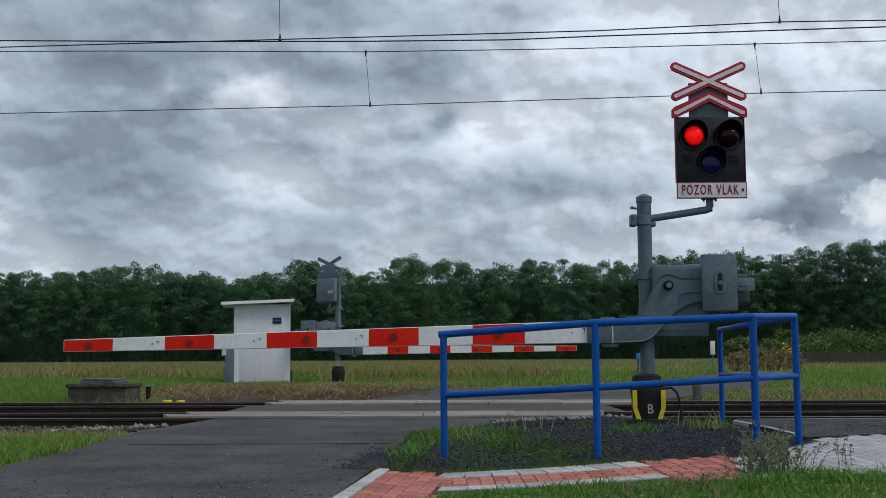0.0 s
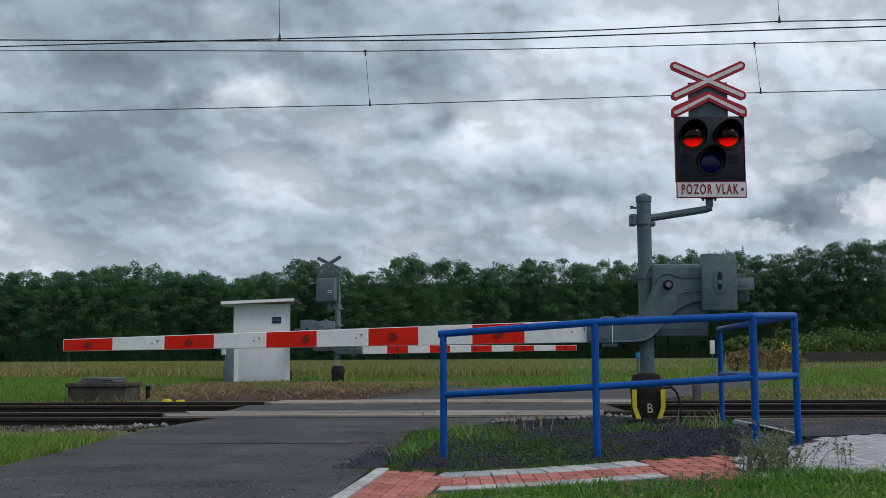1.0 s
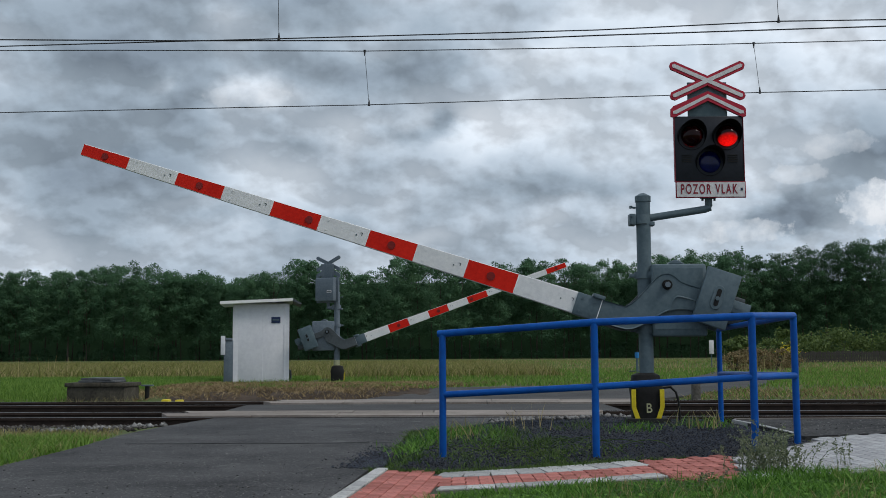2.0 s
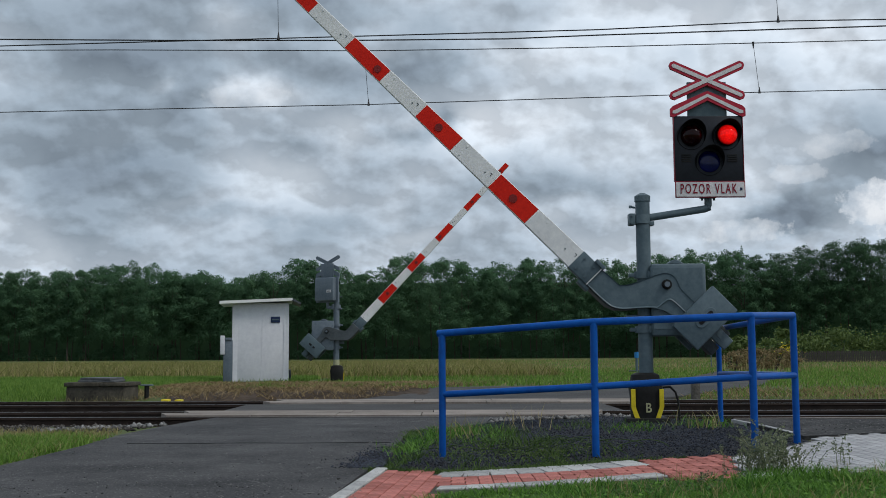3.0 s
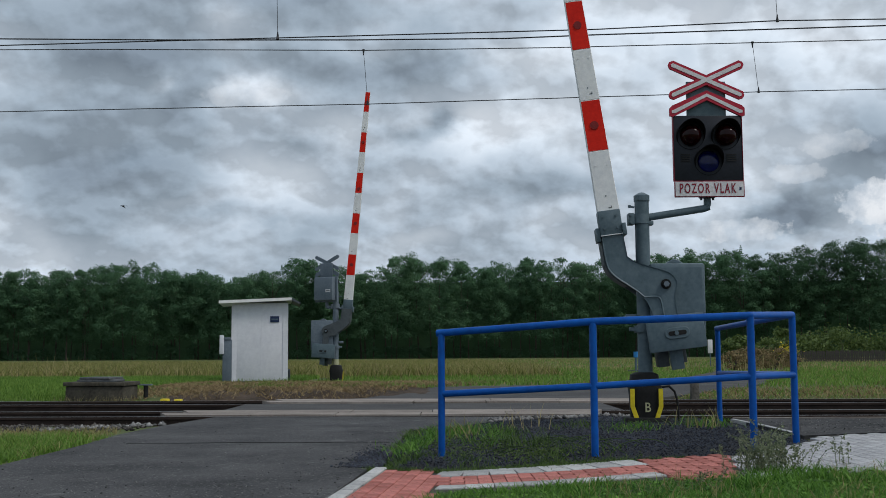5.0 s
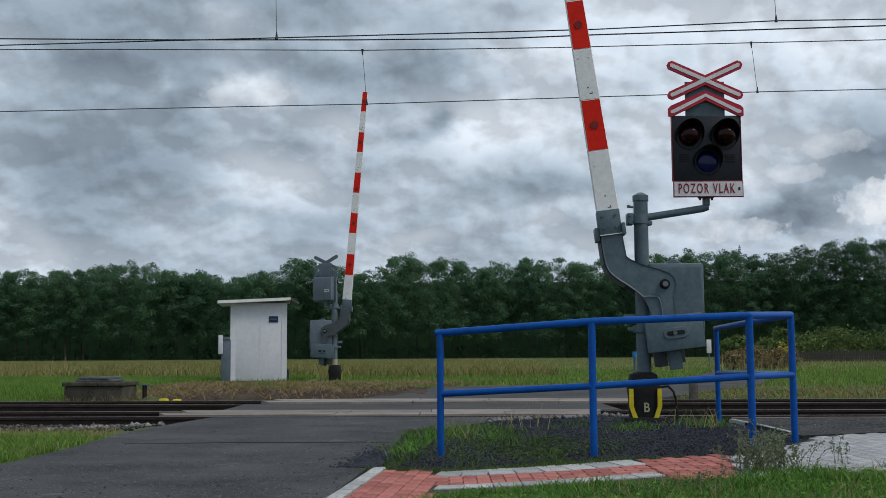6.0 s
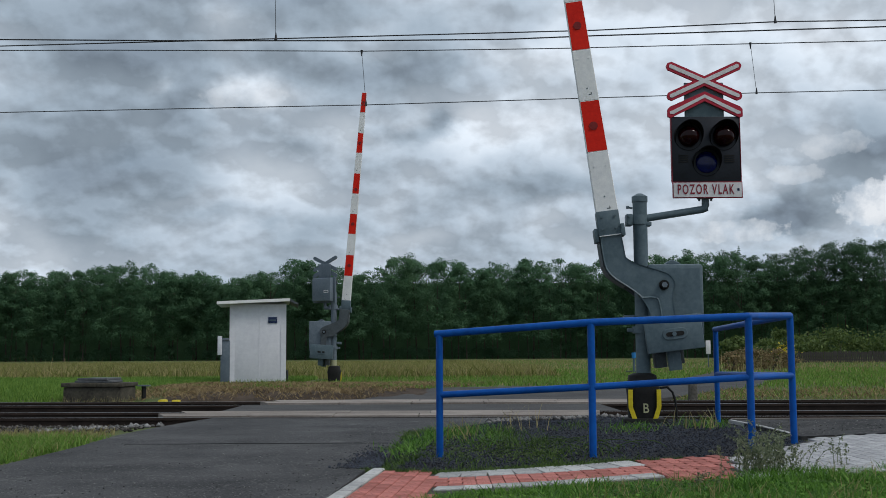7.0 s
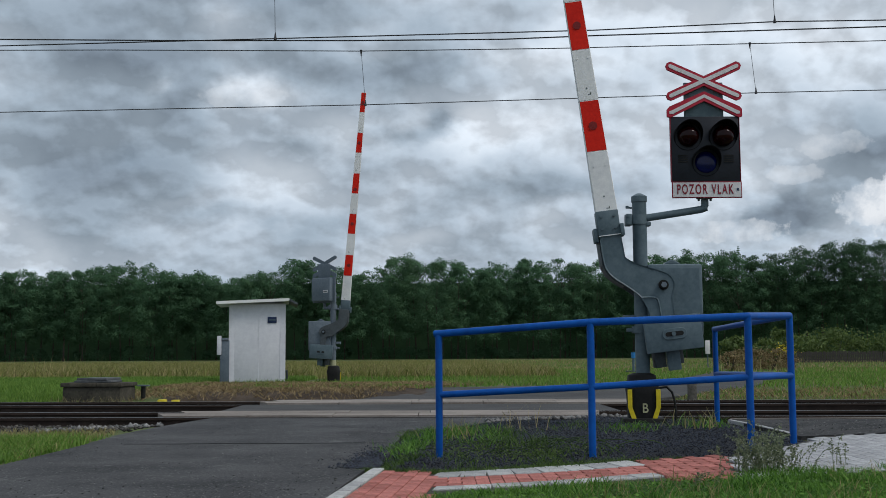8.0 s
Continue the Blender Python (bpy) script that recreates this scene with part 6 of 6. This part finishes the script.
    for x, y, r, h, n in ((13.0, 49, 0.7, 0.8, 9), (14.1, 50, 0.9, 0.95, 11), (15.2, 50, 0.8, 0.9, 10), (16.3, 51, 0.6, 0.75, 7)):
        bush(x, y, r, h, n, DOCK, "loose clump of rusty brown and green weeds in the field", 0.05)
    # clump of yellow flowers by the bushes
    th = tagged(ground_thing("yellow_flowers", pose(24.9, 79, 0.0)), "clump of tall yellow flowers", "flowers")
    p = np.stack([rng.normal(0, 0.35, 220), rng.normal(0, 0.2, 220), rng.normal(0.95, 0.28, 220)], -1)
    v, f = leaves(p, 0.06)
    tagged(from_arrays("blossom", v, f, YELLOW), kind="stuff").parent = th
    bm = bmesh.new()
    for k in range(9):
        x = rng.normal(0, 0.3)
        cyl(bm, (x * 0.6, 0, -0.1), (x, 0, 1.0), 0.02, 0.01, n=5)
    part("stem", bm, WEED, th)


# ---- bird ----
def build_bird():
    th = tagged(ground_thing("swallow", pose(60, 100, 6)), "small dark swallow flying past", "bird")
    bm = bmesh.new()
    bmesh.ops.create_uvsphere(bm, u_segments=12, v_segments=8, radius=0.03, matrix=Matrix.LocRotScale((0, 0, 0), None, (2.6, 1, 0.95)))
    bmesh.ops.create_uvsphere(bm, u_segments=10, v_segments=6, radius=0.022, matrix=Matrix.Translation((-0.085, 0, 0.008)))
    cyl(bm, (-0.10, 0, 0.006), (-0.122, 0, 0.002), 0.007, 0.001, n=6)
    part("body", bm, BLACK, th)
    bm = bmesh.new()
    for s in (-1, 1):
        vs = [bm.verts.new(v) for v in ((0.06, 0, 0.004), (0.11, s * 0.012, 0.004), (0.19, s * 0.05, 0.004), (0.10, s * 0.026, 0.004))]
        f = bm.faces.new(vs)
    r = bmesh.ops.extrude_face_region(bm, geom=bm.faces[:])
    bmesh.ops.translate(bm, verts=[g for g in r["geom"] if isinstance(g, bmesh.types.BMVert)], vec=(0, 0, -0.005))
    part("tail", bm, BLACK, th)
    wings = []
    for s in (-1, 1):
        bm = bmesh.new()
        f = bm.faces.new([bm.verts.new(v) for v in ((-0.05, 0, 0), (-0.055, s * 0.07, 0), (0.02, s * 0.19, 0), (0.06, s * 0.22, 0), (0.02, s * 0.10, 0), (0.025, 0, 0))])
        r = bmesh.ops.extrude_face_region(bm, geom=[f])
        bmesh.ops.translate(bm, verts=[g for g in r["geom"] if isinstance(g, bmesh.types.BMVert)], vec=(0, 0, 0.006))
        w = part("wing", bm, BLACK, th)
        w.location = (0, s * 0.02, 0.012)
        wings.append((w, s))
    return th, wings


build_ground()
build_road()
build_bed()
build_track("track_1", NEAR_TRACK)
build_track("track_2", FAR_TRACK)
build_panels()
build_heap()
build_stones()
build_mound()
build_railing()
NEAR = pose(2.335, 12.7, 0.105, rz=-2.9)
FAR = pose(-2.96, 31.0, 0.03, rz=178)
barrier(NEAR, "grey crossing barrier with a red and white boom on gravel")
barrier(FAR, "far grey level crossing barrier with a red and white boom", True)
for ob in [o for o in scene.objects if o.name.startswith("crossing_barrier")]:
    boom_arm(ob, abs(ob.matrix_basis.translation.y) > 20)
SIGNAL, LAMPS = signal(pose(3.127, 12.62, 3.285), "black warning signal with red lamps, blue lamp and striped cross")
FAR_SIGNAL, FAR_LAMPS = signal(pose(-3.22, 31.0, 2.735, rz=150) @ Matrix.Diagonal((0.93, 0.93, 0.93, 1)), "back of a grey warning signal with a cross above", True)
bracket(pose(2.335, 12.7, 2.46), "grey bent tube carrying the signal from the pole", [(0.05, 0, 0.02), (0.74, 0, 0.125), (0.78, 0, 0.14), (0.785, 0, 0.17), (0.785, 0, 0.28)])
bracket(pose(-2.96, 31.0, 2.25), "short grey tube carrying the far signal", [(0, 0, 0.0), (-0.24, 0.05, -0.02), (-0.27, 0.06, 0.0), (-0.27, 0.06, 0.05), (-0.27, 0.06, 0.3)], True)
build_shed()
build_chamber()
build_wires()
build_wood()
build_details()
BIRD, WINGS = build_bird()
build_grass()
build_weeds()
build_paving()

# the lamps take turns: times at which the left and the right one turn their glowing side forward and away, in place of
# switching
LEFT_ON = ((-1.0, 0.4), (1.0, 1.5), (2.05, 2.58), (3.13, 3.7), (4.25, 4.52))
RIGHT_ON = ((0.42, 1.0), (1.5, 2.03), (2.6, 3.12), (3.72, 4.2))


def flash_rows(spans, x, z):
    """Half turns of a flasher, in place of switching it on and off: its glowing face swings down and back within the
    housing, and is to the front within the spans.
    """
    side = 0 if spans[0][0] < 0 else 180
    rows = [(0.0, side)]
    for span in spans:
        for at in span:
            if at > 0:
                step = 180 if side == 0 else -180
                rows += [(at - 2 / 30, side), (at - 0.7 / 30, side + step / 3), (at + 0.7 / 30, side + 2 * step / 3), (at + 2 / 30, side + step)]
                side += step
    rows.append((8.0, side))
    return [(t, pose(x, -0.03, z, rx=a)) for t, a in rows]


def motions():
    for arm, far in KEYED:
        base, gain, rest = (FAR_PIVOT, 1.02, 1.3) if far else (PIVOT, 1.0, 0.0)
        walk(arm, [(t, pose(*base, ry=a * gain + rest)) for t, a in BOOM_ROWS])
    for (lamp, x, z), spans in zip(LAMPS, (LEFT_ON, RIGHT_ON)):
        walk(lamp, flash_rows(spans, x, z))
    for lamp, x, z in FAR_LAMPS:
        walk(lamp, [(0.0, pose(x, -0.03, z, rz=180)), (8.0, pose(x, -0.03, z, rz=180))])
    walk(BIRD, [(0.0, pose(62, 105, 6.5, rz=20)), (3.0, pose(16, 60, 4.6, rz=20)), (4.0, pose(-0.4, 46, 4.6, rz=12)), (4.2, pose(-2.6, 45, 5.08, rz=8, ry=12)), (4.4, pose(-3.66, 45, 5.7, rz=0, ry=12)),
                (4.5, pose(-4.6, 45, 5.96, rx=25, ry=10)), (4.6, pose(-6.05, 45, 6.22, rx=10, ry=8)), (4.7, pose(-7.75, 45, 6.42, ry=6)), (5.2, pose(-16.5, 44, 7.4)), (8.0, pose(-62, 40, 12))])
    for wing, s in WINGS:
        walk(wing, [(0.1 * i, pose(0, s * 0.02, 0.012, rx=s * (38 if i % 2 else -22))) for i in range(81)])


motions()
